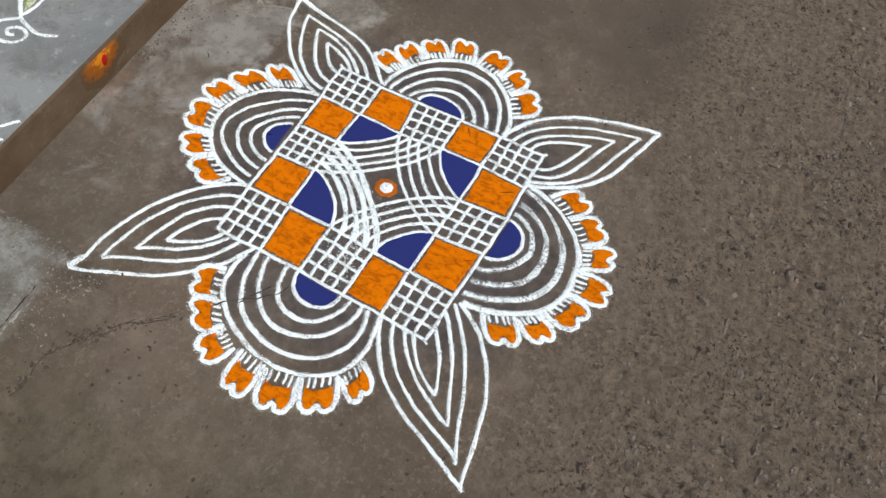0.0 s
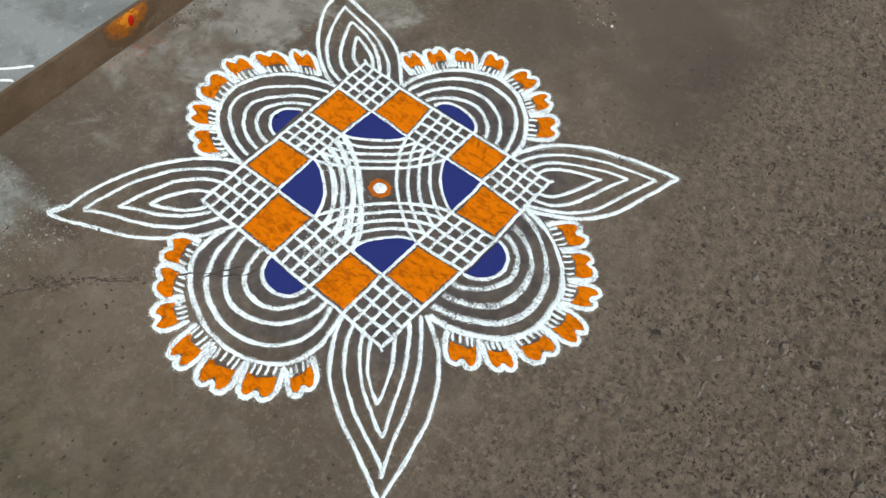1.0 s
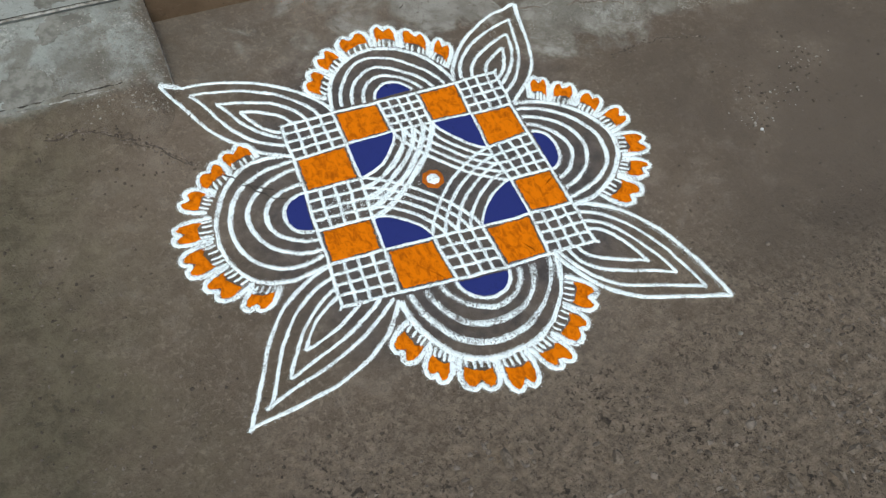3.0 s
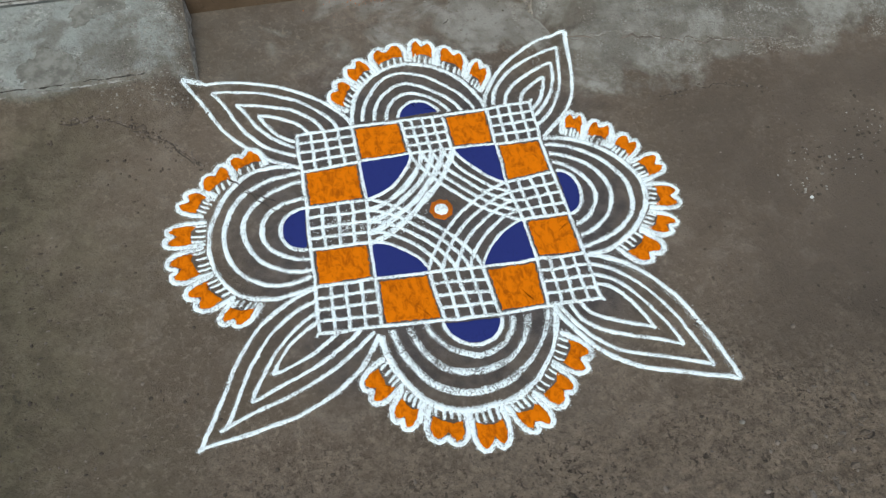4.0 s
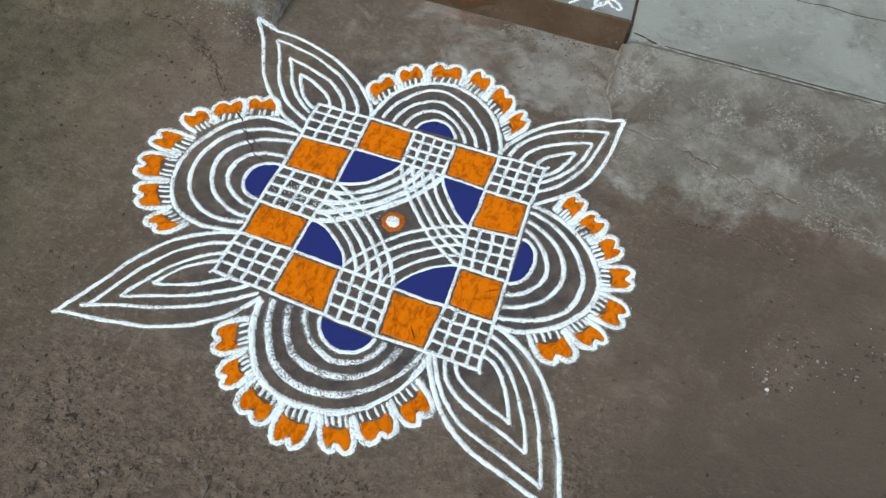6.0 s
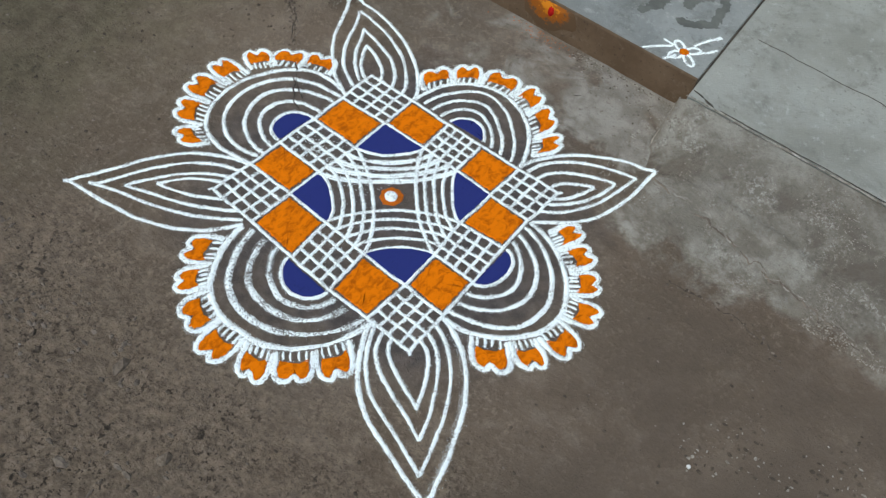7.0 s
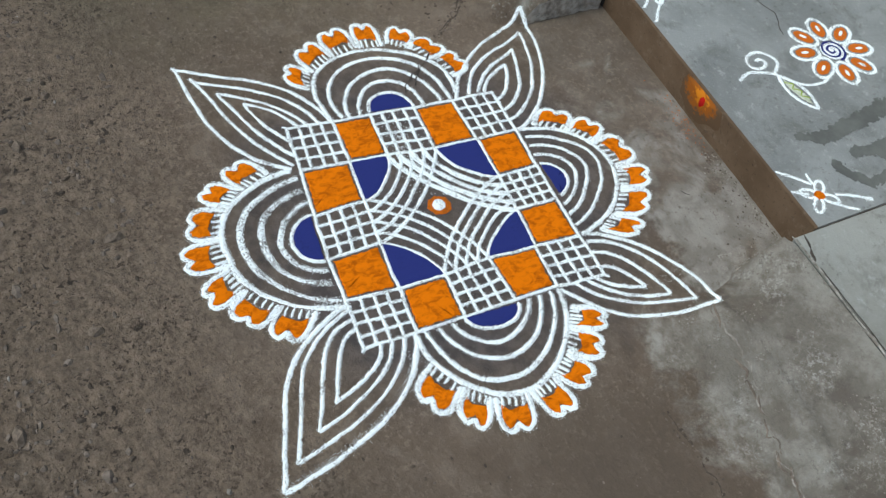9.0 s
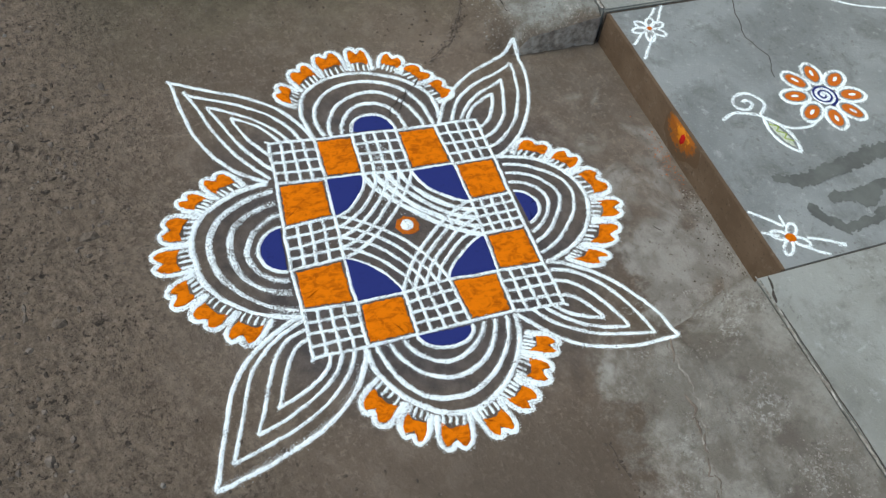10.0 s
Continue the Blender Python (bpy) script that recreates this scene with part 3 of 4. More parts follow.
crack("joint_chip", slab_east, [(0.48, 0.575), (1.6, 0.575)], 0.0050, top_z(0.1006), FLECK, 0.006)
crack("crack", slab_east, [(0.366, 0.60), (0.40, 0.592), (0.43, 0.581)], 0.005, top_z(0.1004))
LEDGES = [[(-0.70, 0.345), (-0.66, 0.352), (-0.61, 0.345), (-0.565, 0.322), (-0.543, 0.307), (-0.520, 0.285), (-0.492, 0.264), (-0.462, 0.225), (-0.444, 0.200)],
          [(0.56, 0.185), (0.62, 0.198), (0.69, 0.205), (0.76, 0.185), (0.82, 0.150)],
          [(0.405, 0.395), (0.45, 0.372), (0.52, 0.368), (0.60, 0.352), (0.70, 0.330), (0.82, 0.318), (0.96, 0.290)]]
# soft shade of the rough broken ledges, laid down as coloured strips
crack("ledge_line", ground, LEDGES[0], 0.0040, ground_z, CLOD, 0.012)
crack("ledge_line", ground, LEDGES[0][3:], 0.0024, ground_z, GAP, 0.012)
crack("ledge_line", ground, LEDGES[1], 0.0034, ground_z, CLOD, 0.010)
crack("ledge_line", apron_east, LEDGES[2], 0.0036, ground_z, STONE, 0.012)
crack("ledge_line", apron_east, [(x, y + 0.004) for x, y in LEDGES[2]], 0.0026, ground_z, FLECK, 0.012)
crack("crack", ground, [(-0.392, 0.155), (-0.352, 0.112), (-0.318, 0.088)], 0.0036, lambda x, y: ground_z(x, y) + 0.0016, GAP, 0.006)
crack("crack", ground, [(-0.372, 0.118), (-0.330, 0.080), (-0.288, 0.052)], 0.0032, lambda x, y: ground_z(x, y) + 0.0016, GAP, 0.006)
crack("crack", ground, [(0.136, 0.505), (0.150, 0.516), (0.168, 0.535), (0.182, 0.551)], 0.0026, ground_z, GAP, 0.004)
crack("crack", doorstep, [(-0.46, 1.02), (-0.36, 0.975), (-0.27, 0.95), (-0.20, 0.97), (-0.13, 0.945)], 0.0024, top_z(STEP_Z + 0.0003), GAP, 0.006, whole=True)


# ---- the large powder drawing ----
FIELD = [
    [(-0.248, 0.246), (-0.133, 0.244), (-0.029, 0.240), (0.061, 0.237), (0.161, 0.236), (0.260, 0.236)],
    [(-0.254, 0.149), (-0.136, 0.150), (-0.029, 0.150), (0.060, 0.146), (0.153, 0.139), (0.251, 0.133)],
    [(-0.259, 0.060), (-0.141, 0.054), (-0.037, 0.048), (0.052, 0.042), (0.145, 0.037), (0.248, 0.043)],
    [(-0.269, -0.038), (-0.156, -0.046), (-0.048, -0.050), (0.046, -0.054), (0.151, -0.058), (0.247, -0.062)],
    [(-0.275, -0.122), (-0.163, -0.127), (-0.060, -0.136), (0.043, -0.148), (0.149, -0.152), (0.245, -0.161)],
    [(-0.286, -0.217), (-0.173, -0.229), (-0.058, -0.241), (0.045, -0.252), (0.140, -0.256), (0.242, -0.260)],
]


def node(c, r):
    """Corner of the five by five field, by column and row (fractions allowed)."""
    i, j = min(4, int(c)), min(4, int(r))
    up = Vector(FIELD[j][i]).lerp(Vector(FIELD[j][i + 1]), c - i)
    low = Vector(FIELD[j + 1][i]).lerp(Vector(FIELD[j + 1][i + 1]), c - i)
    return up.lerp(low, r - j)


kolam = thing("floor_drawing", "large symmetrical floor drawing in white, orange and blue powder on earth", "drawing")


def powder_lines(name, parent, lines, width, label="", grains=1500, wobble=0.0014):
    s = Strokes(grains=grains)
    for ln in lines:
        s.line(ln, width, wobble)
    return s.done(name, WHITE, parent, label)


# frame of the field
frame_lines = [[node(c, r) for c in range(6)] for r in (0, 1, 4, 5)] + [[node(c, r) for r in range(6)] for c in (0, 1, 4, 5)]
frame_lines += [[node(0, 5), (-0.291, -0.226)], [node(5, 0), (0.268, 0.243)], [node(5, 5), (0.249, -0.268)]]
frame_lines += [[node(a, r), node(a + 1, r)] for r in (2, 3) for a in (0, 4)] + [[node(c, a), node(c, a + 1)] for c in (2, 3) for a in (0, 4)]
powder_lines("field_frame", kolam, frame_lines, 0.0070, "white powder lines", 900, 0.002)
for c, r in ((0, 0), (2, 0), (4, 0), (0, 2), (4, 2), (0, 4), (2, 4), (4, 4)):
    lines = [[node(c + k / 4, r), node(c + k / 4, r + 1)] for k in (1, 2, 3)] + [[node(c, r + k / 4), node(c + 1, r + k / 4)] for k in (1, 2, 3)]
    powder_lines("hatched_square", kolam, lines, 0.0066, "white crossed lines", 1000, 0.002)


def inset(quad, d):
    c = sum(quad, Vector((0, 0))) / len(quad)
    return [p + (c - p).normalized() * d * 1.4 for p in quad]


for c, r in ((1, 0), (3, 0), (0, 1), (4, 1), (0, 3), (4, 3), (1, 4), (3, 4)):
    q = inset([node(c, r), node(c + 1, r), node(c + 1, r + 1), node(c, r + 1)], 0.0072)
    Strokes(height=0.0011).patch(q, 0.0017, grains=60).done("orange_square", ORANGE, kolam, "orange powder square")

# bows that weave round the centre, from each inner corner of the field
for cx, cy, sx, sy, flat in ((1, 1, 1, 1, 1.24), (4, 1, -1, 1, 1.50), (4, 4, -1, -1, 1.41), (1, 4, 1, -1, 1.27)):
    centre = node(cx, cy)
    first = None
    for k in range(5):
        q = 1 + k / 4
        a, b = node(cx + sx * q, cy), node(cx, cy + sy * q)
        e = flat + (1.46 - flat) * k / 4
        arc = [centre + (a - centre) * math.cos(t) ** e + (b - centre) * math.sin(t) ** e for t in (math.pi / 48 * i for i in range(25))]
        s = Strokes(grains=1000).line(arc, 0.0068 if (cx, cy) == (4, 4) else 0.0076, 0.0022)
        ob = s.done("bow_line" if k else "bow_set", WHITE, first or kolam, "" if k else "white bowed line")
        first = first or ob
        if k == 0:
            blue = [centre] + arc
        if (cx, cy) == (1, 1) and k:
            Strokes(grains=1500).line([p + (p - centre) * 0.035 for p in arc], 0.0058, 0.003).done("bow_line", WHITE, first)
    Strokes(height=0.0011).patch(inset(blue, 0.002), grains=30).done("blue_corner", BLUE, kolam, "blue powder corner")

disc = lambda x, y, r, n=22, ry=None: [(x + r * math.cos(i * math.tau / n), y + (ry or r) * math.sin(i * math.tau / n)) for i in range(n)]
Strokes(height=0.0010).patch([(-0.026, 0.0), (-0.017, 0.020), (0.0, 0.025), (0.016, 0.019), (0.022, 0.004), (0.018, -0.016), (-0.003, -0.025), (-0.019, -0.018)], grains=60).done("centre_ring", CENTRE, kolam, "orange powder ring")
Strokes(height=0.0030).patch(disc(-0.002, -0.001, 0.0135), grains=40).done("centre_dot", WHITE, kolam, "white powder dot")


spill = Strokes(height=0.0008)
for ax, ay, bx, by, wide, count in ((-0.245, 0.0, -0.05, -0.005, 0.016, 900), (-0.02, 0.02, -0.022, 0.19, 0.016, 350)):
    for _ in range(count):
        t = random.random()
        x, y = ax + (bx - ax) * t + random.gauss(0, wide), ay + (by - ay) * t + random.gauss(0, wide)
        if math.hypot(x, y) > 0.03 and noise.noise(Vector((x * 40, y * 40, 7))) > -0.1:
            spill.grain(x, y, ground_z(x, y), random.uniform(0.0006, 0.0016))
spill.done("spilt_powder", WHITE, kolam, "thin dusting of spilt white powder")


def fan(arcs, scallops, widths, grainy, spread, label):
    """A round lobe: nested arches, a blue half disc, and a rim of toothed scallops (two feet and the middle of the top)."""
    lobe = None
    for k, arc in enumerate(arcs):
        pts = bow(*arc)
        s = Strokes(grains=grainy if k < 4 else 1200).line(pts, widths[k], 0.0022, spread=spread, swell=0.35 if spread > 1.1 and 0 < k < 4 else 0.0)
        ob = s.done("fan" if k == 0 else "arch", THIN_WHITE if spread > 1.3 and 0 < k < 4 else WHITE, lobe or kolam, label if k == 0 else "")
        lobe = lobe or ob
        if k == 4:
            Strokes(height=0.0011).patch(inset(pts, 0.0030), grains=30).done("blue_half_disc", BLUE, lobe, "blue powder half disc")
    for a, b, top in scallops:
        a, b, top = Vector(a), Vector(b), Vector(top)
        m = (a + b) / 2
        u, v = (b - a) * random.uniform(1.0, 1.07), top - m
        lean, dip = random.uniform(-0.05, 0.05), random.uniform(-0.08, 0.08)
        q = lambda x, y: m + u * (x + lean * y) + v * y
        hull = [(-0.47, 0.02), (-0.50, 0.30), (-0.52, 0.58), (-0.47, 0.82), (-0.32, 0.98), (-0.15, 0.99), (dip * 0.6, 0.83), (0.15, 0.99), (0.32, 0.98), (0.47, 0.82), (0.52, 0.58), (0.50, 0.30), (0.47, 0.02)]
        s = Strokes(grains=1300)
        s.line(smooth_line([q(x, y * 0.96) for x, y in hull]), 0.0120, 0.0018, 1.8, spread=1.7)
        for k in range(4):
            x = -0.30 + 0.2 * k + random.uniform(-0.03, 0.03)
            s.line([q(x, 0.02), q(x * 1.02, 0.18), q(x * 1.02 + 0.03, 0.27 + random.uniform(0, 0.10))], 0.0060, 0.0008, 0.8)
        s.done("scallop", WHITE, lobe)
        slant, horn = random.uniform(-0.06, 0.06), random.uniform(-0.05, 0.05)
        body = [(-0.38, 0.29 + slant), (-0.43, 0.60), (-0.38, 0.82 + horn), (-0.25, 0.91 + horn), (-0.11, 0.80 + dip), (dip, 0.68), (0.11, 0.79), (0.25, 0.90 - horn), (0.38, 0.81 - horn), (0.43, 0.58), (0.38, 0.28 - slant), (0.16, 0.40), (-0.12, 0.37)]
        Strokes(height=0.0013).patch([q(x, y) for x, y in body], 0.0012, grains=40).done("scallop_filling", ORANGE, lobe, "orange powder filling")
    return lobe


def smooth_line(pts, n=5):
    """Rounded line through the points."""
    p = [Vector(pts[0])] + [Vector(a) for a in pts] + [Vector(pts[-1])]
    out = []
    for i in range(1, len(p) - 2):
        a, b, c, d = p[i - 1:i + 3]
        for k in range(n):
            t = k / n
            out.append(0.5 * (2 * b + (c - a) * t + (2 * a - 5 * b + 4 * c - d) * t * t + (3 * b - a - 3 * c + d) * t ** 3))
    return out + [p[-1]]


fan([
     ((-0.179, -0.248), (0.152, -0.25), (-0.026, -0.424), 2.36, -0.07, 0.02),
     ((-0.157, -0.24), (0.136, -0.26), (-0.026, -0.392), 2.13, -0.08, 0.04),
     ((-0.124, -0.242), (0.092, -0.264), (-0.021, -0.355), 2.11, -0.04, 0.04),
     ((-0.094, -0.242), (0.067, -0.26), (-0.015, -0.325), 1.81, -0.03, -0.01),
     ((-0.065, -0.246), (0.047, -0.258), (-0.011, -0.303), 1.90, -0.02, -0.00)],
    [((-0.182, -0.292), (-0.161, -0.347), (-0.229, -0.352)), ((-0.164, -0.353), (-0.132, -0.39), (-0.186, -0.421)), ((-0.13, -0.396), (-0.067, -0.422), (-0.118, -0.47)), ((-0.063, -0.425), (-0.003, -0.425), (-0.034, -0.502)), ((0.001, -0.425), (0.054, -0.415), (0.052, -0.486)), ((0.056, -0.411), (0.104, -0.37), (0.118, -0.441)), ((0.108, -0.363), (0.14, -0.313), (0.175, -0.386))],
    (0.0115, 0.0115, 0.0115, 0.0095, 0.0085), 2600, 1.4, "round white lobe with orange scallops")
fan([
     ((-0.13, 0.251), (0.159, 0.241), (0.014, 0.399), 1.95, -0.04, 0.01),
     ((-0.107, 0.254), (0.135, 0.241), (0.009, 0.375), 1.79, -0.07, 0.03),
     ((-0.082, 0.251), (0.108, 0.242), (0.002, 0.341), 1.79, -0.07, 0.01),
     ((-0.058, 0.247), (0.082, 0.244), (0.005, 0.314), 1.88, -0.09, 0.00),
     ((-0.031, 0.248), (0.058, 0.248), (0.013, 0.288), 1.83, -0.04, 0.01)],
    [((-0.129, 0.286), (-0.094, 0.348), (-0.152, 0.361)), ((-0.091, 0.348), (-0.045, 0.386), (-0.098, 0.423)), ((-0.043, 0.388), (0.029, 0.402), (-0.014, 0.461)), ((0.033, 0.402), (0.082, 0.381), (0.073, 0.463)), ((0.089, 0.376), (0.137, 0.331), (0.137, 0.423)), ((0.136, 0.326), (0.16, 0.282), (0.191, 0.368))],
    (0.0095, 0.0075, 0.0078, 0.0078, 0.0078), 1300, 0.8, "round white lobe with orange scallops")
fan([
     ((-0.273, 0.164), (-0.277, -0.121), (-0.453, 0.023), 1.97, 0.18, -0.08),
     ((-0.257, 0.146), (-0.278, -0.097), (-0.425, 0.008), 2.02, 0.12, 0.04),
     ((-0.259, 0.126), (-0.271, -0.08), (-0.388, 0.008), 1.95, 0.03, 0.09),
     ((-0.258, 0.084), (-0.273, -0.058), (-0.352, 0.019), 2.30, -0.04, 0.02),
     ((-0.261, 0.06), (-0.274, -0.036), (-0.318, 0.014), 2.11, -0.00, 0.01)],
    [((-0.381, 0.162), (-0.318, 0.179), (-0.369, 0.223)), ((-0.441, 0.112), (-0.386, 0.151), (-0.427, 0.19)), ((-0.456, 0.078), (-0.422, 0.123), (-0.496, 0.129)), ((-0.459, 0.017), (-0.45, 0.066), (-0.534, 0.048)), ((-0.453, -0.049), (-0.463, 0.012), (-0.534, -0.035)), ((-0.42, -0.107), (-0.452, -0.054), (-0.5, -0.109)), ((-0.375, -0.132), (-0.424, -0.113), (-0.438, -0.168))],
    (0.0095, 0.0090, 0.0085, 0.0085, 0.0085), 1700, 1.2, "round white lobe with orange scallops")
fan([
     ((0.255, 0.13), (0.252, -0.164), (0.422, -0.02), 1.81, 0.02, -0.02),
     ((0.254, 0.115), (0.247, -0.144), (0.388, -0.026), 2.23, -0.09, -0.03),
     ((0.255, 0.091), (0.252, -0.12), (0.35, -0.014), 2.21, -0.12, -0.03),
     ((0.255, 0.068), (0.251, -0.09), (0.316, -0.025), 1.96, -0.08, 0.06),
     ((0.254, 0.044), (0.248, -0.065), (0.289, -0.009), 1.87, 0.02, 0.00)],
    [((0.298, 0.132), (0.334, 0.109), (0.347, 0.188)), ((0.336, 0.109), (0.378, 0.081), (0.398, 0.149)), ((0.382, 0.076), (0.409, 0.033), (0.445, 0.097)), ((0.414, 0.031), (0.422, -0.02), (0.485, 0.023)), ((0.421, -0.027), (0.411, -0.084), (0.485, -0.073)), ((0.408, -0.09), (0.373, -0.127), (0.446, -0.144)), ((0.372, -0.13), (0.309, -0.159), (0.386, -0.199))],
    (0.0105, 0.0085, 0.0085, 0.0085, 0.0080), 1900, 1.2, "round white lobe with orange scallops")


def petal(rings, label, heavy=0.0086):
    leaf = None
    for k, (tip, a, a1, a2, b, b1, b2) in enumerate(rings):
        s = Strokes(grains=1200)
        s.line(sweep(a, a1, a2, tip), 0.0080 if k else heavy, 0.0018)
        s.line(sweep(b, b1, b2, tip), 0.0080 if k else heavy, 0.0018)
        ob = s.done("petal" if k == 0 else "petal_line", WHITE, leaf or kolam, label if k == 0 else "")
        leaf = leaf or ob


P = "pointed white petal of nested lines"
petal([
    ((-0.459, 0.422), (-0.13, 0.248), (-0.157, 0.341), (-0.309, 0.441), (-0.253, 0.158), (-0.42, 0.239), (-0.408, 0.377)),
    ((-0.403, 0.397), (-0.163, 0.243), (-0.171, 0.316), (-0.29, 0.391), (-0.257, 0.192), (-0.37, 0.242), (-0.363, 0.332)),
    ((-0.359, 0.354), (-0.189, 0.242), (-0.216, 0.32), (-0.278, 0.331), (-0.256, 0.214), (-0.345, 0.275), (-0.326, 0.312)),
    ((-0.317, 0.313), (-0.221, 0.241), (-0.226, 0.267), (-0.275, 0.308), (-0.252, 0.229), (-0.28, 0.241), (-0.303, 0.274))], P)
petal([
    ((0.398, 0.414), (0.159, 0.245), (0.182, 0.344), (0.356, 0.444), (0.257, 0.135), (0.368, 0.219), (0.371, 0.235)),
    ((0.371, 0.384), (0.179, 0.243), (0.196, 0.325), (0.283, 0.362), (0.256, 0.170), (0.335, 0.215), (0.352, 0.300)),
    ((0.343, 0.341), (0.203, 0.237), (0.218, 0.29), (0.276, 0.32), (0.258, 0.196), (0.305, 0.231), (0.332, 0.268)),
    ((0.312, 0.301), (0.241, 0.239), (0.244, 0.269), (0.278, 0.283), (0.258, 0.213), (0.282, 0.229), (0.302, 0.262))], P)
petal([
    ((0.435, -0.476), (0.148, -0.262), (0.214, -0.437), (0.298, -0.415), (0.247, -0.164), (0.376, -0.201), (0.413, -0.343)),
    ((0.398, -0.44), (0.159, -0.257), (0.198, -0.396), (0.312, -0.394), (0.246, -0.184), (0.339, -0.222), (0.368, -0.316)),
    ((0.359, -0.389), (0.179, -0.257), (0.188, -0.338), (0.266, -0.34), (0.245, -0.208), (0.304, -0.233), (0.331, -0.29)),
    ((0.321, -0.346), (0.2, -0.259), (0.206, -0.316), (0.331, -0.338), (0.243, -0.231), (0.28, -0.234), (0.307, -0.297))], P, 0.0100)
petal([
    ((-0.519, -0.391), (-0.182, -0.243), (-0.284, -0.415), (-0.508, -0.363), (-0.277, -0.125), (-0.429, -0.155), (-0.448, -0.292)),
    ((-0.481, -0.361), (-0.189, -0.235), (-0.292, -0.321), (-0.352, -0.319), (-0.278, -0.149), (-0.432, -0.189), (-0.441, -0.361)),
    ((-0.422, -0.323), (-0.21, -0.225), (-0.317, -0.298), (-0.314, -0.279), (-0.281, -0.174), (-0.349, -0.205), (-0.383, -0.248)),
    ((-0.38, -0.279), (-0.248, -0.22), (-0.293, -0.255), (-0.317, -0.263), (-0.284, -0.193), (-0.32, -0.214), (-0.343, -0.223))], P, 0.0088)

# powder that drifted off the outer edge of one petal
drift = Strokes(height=0.0007)
for p in sweep((0.247, -0.164), (0.376, -0.201), (0.413, -0.343), (0.435, -0.476), 400)[40:]:
    for _ in range(5):
        x, y = p.x - 0.003 + random.gauss(0, 0.0045), p.y + random.gauss(0, 0.005)
        drift.grain(x, y, ground_z(x, y), random.uniform(0.0005, 0.0013))
drift.done("drifted_powder", WHITE, kolam, "thin drift of white powder")


# ---- small drawings on the doorstep ----
on_step = top_z(STEP_Z)


def spiral(x, y, r, turns, start=0.0, n=40):
    return [(x + r * (1 - i / n * 0.85) * math.cos(start + turns * math.tau * i / n), y + r * (1 - i / n * 0.85) * math.sin(start + turns * math.tau * i / n)) for i in range(n + 1)]


def petal_ring(x, y, ang, r0, r1, wide, n=18):
    d, s = Vector((math.cos(ang), math.sin(ang))), Vector((-math.sin(ang), math.cos(ang)))
    m, h = Vector((x, y)) + d * (r0 + r1) / 2, (r1 - r0) / 2
    return [m + d * h * math.cos(t) + s * wide * math.sin(t) for t in (i * math.tau / n for i in range(n + 1))]


def small_flower(x, y, lines, turn, petals, heart, tone):
    ob = thing("small_flower_drawing", "small white powder flower with orange heart on the step", "drawing", group="flowers on the step")
    for k in range(petals):
        a = turn + k * math.tau / petals + random.uniform(-0.15, 0.15)
        s = Strokes(on_step, 0.0014, 1200)
        s.line(petal_ring(x, y, a, 0.006, random.uniform(0.038, 0.047), 0.0100), 0.0078, 0.001, 1.0, False)
        s.done("petal", WHITE, ob)
    Strokes(on_step, 0.0022).patch(disc(x, y, heart), grains=8).done("heart", tone, ob, "orange powder heart")
    for ln in lines:
        Strokes(on_step, 0.0014, 1200).line(smooth_line(ln), 0.0075, 0.002).done("line", WHITE, ob)


small_flower(0.291, 0.711, ([(0.208, 0.658), (0.228, 0.680), (0.262, 0.712)], [(0.300, 0.745), (0.318, 0.785), (0.338, 0.818), (0.333, 0.800)], [(0.262, 0.657), (0.272, 0.672), (0.282, 0.690)], [(0.312, 0.722), (0.334, 0.748), (0.350, 0.772)], [(0.234, 0.720), (0.262, 0.716)]), 0.9, 4, 0.0115, ORANGE)
small_flower(-0.353, 0.726, ([(-0.424, 0.800), (-0.390, 0.772), (-0.364, 0.752)], [(-0.330, 0.722), (-0.300, 0.698), (-0.256, 0.664)], [(-0.420, 0.776), (-0.387, 0.745)], [(-0.345, 0.702), (-0.325, 0.680), (-0.308, 0.660)]), 1.7, 6, 0.0070, RUST)

flower = thing("flower_drawing", "eight-petalled powder flower with blue spiral and leaf on step", "drawing")
for k in range(8):
    a = 0.2 + math.pi / 8 + k * math.tau / 8
    s = Strokes(on_step, 0.0012, 1000)
    s.line(petal_ring(-0.049, 1.031, a, 0.036, 0.108, 0.0235), 0.0100, 0.0012, 1.0, False)
    s.done("petal", WHITE, flower)
    Strokes(on_step, 0.0009).patch(inset(petal_ring(-0.049, 1.031, a, 0.044, 0.100, 0.017)[:-1], 0.001)).done("petal_filling", RUST, flower, "rust-coloured filling")
    Strokes(on_step, 0.0016).patch(petal_ring(-0.049, 1.031, a, 0.064, 0.084, 0.0042)[:-1], 0.0006).done("petal_fleck", WHITE, flower)
Strokes(on_step, 0.0010).patch(disc(-0.049, 1.031, 0.030), grains=20).done("heart", WHITE, flower)
Strokes(on_step, 0.0020, 300).line(spiral(-0.049, 1.031, 0.034, 2.2), 0.0080).done("spiral", BLUE, flower, "dark blue spiral")
leaf = Strokes(on_step, 0.0012, 1000)
leaf.line(bend((-0.022, 0.845), (0.094, 0.873), 0.17), 0.0095)
leaf.line(bend((-0.022, 0.845), (0.094, 0.873), -0.17), 0.0095)
leaf.done("leaf", WHITE, flower)
Strokes(on_step, 0.0010).patch(inset(bend((-0.012, 0.847), (0.082, 0.870), 0.13, 12) + bend((0.082, 0.870), (-0.012, 0.847), 0.13, 12), 0.003)).done("leaf_filling", plain("faint_green_wash", (0.42, 0.46, 0.33), (0.62, 0.65, 0.56), 120, 0.95), flower, "faint green filling")
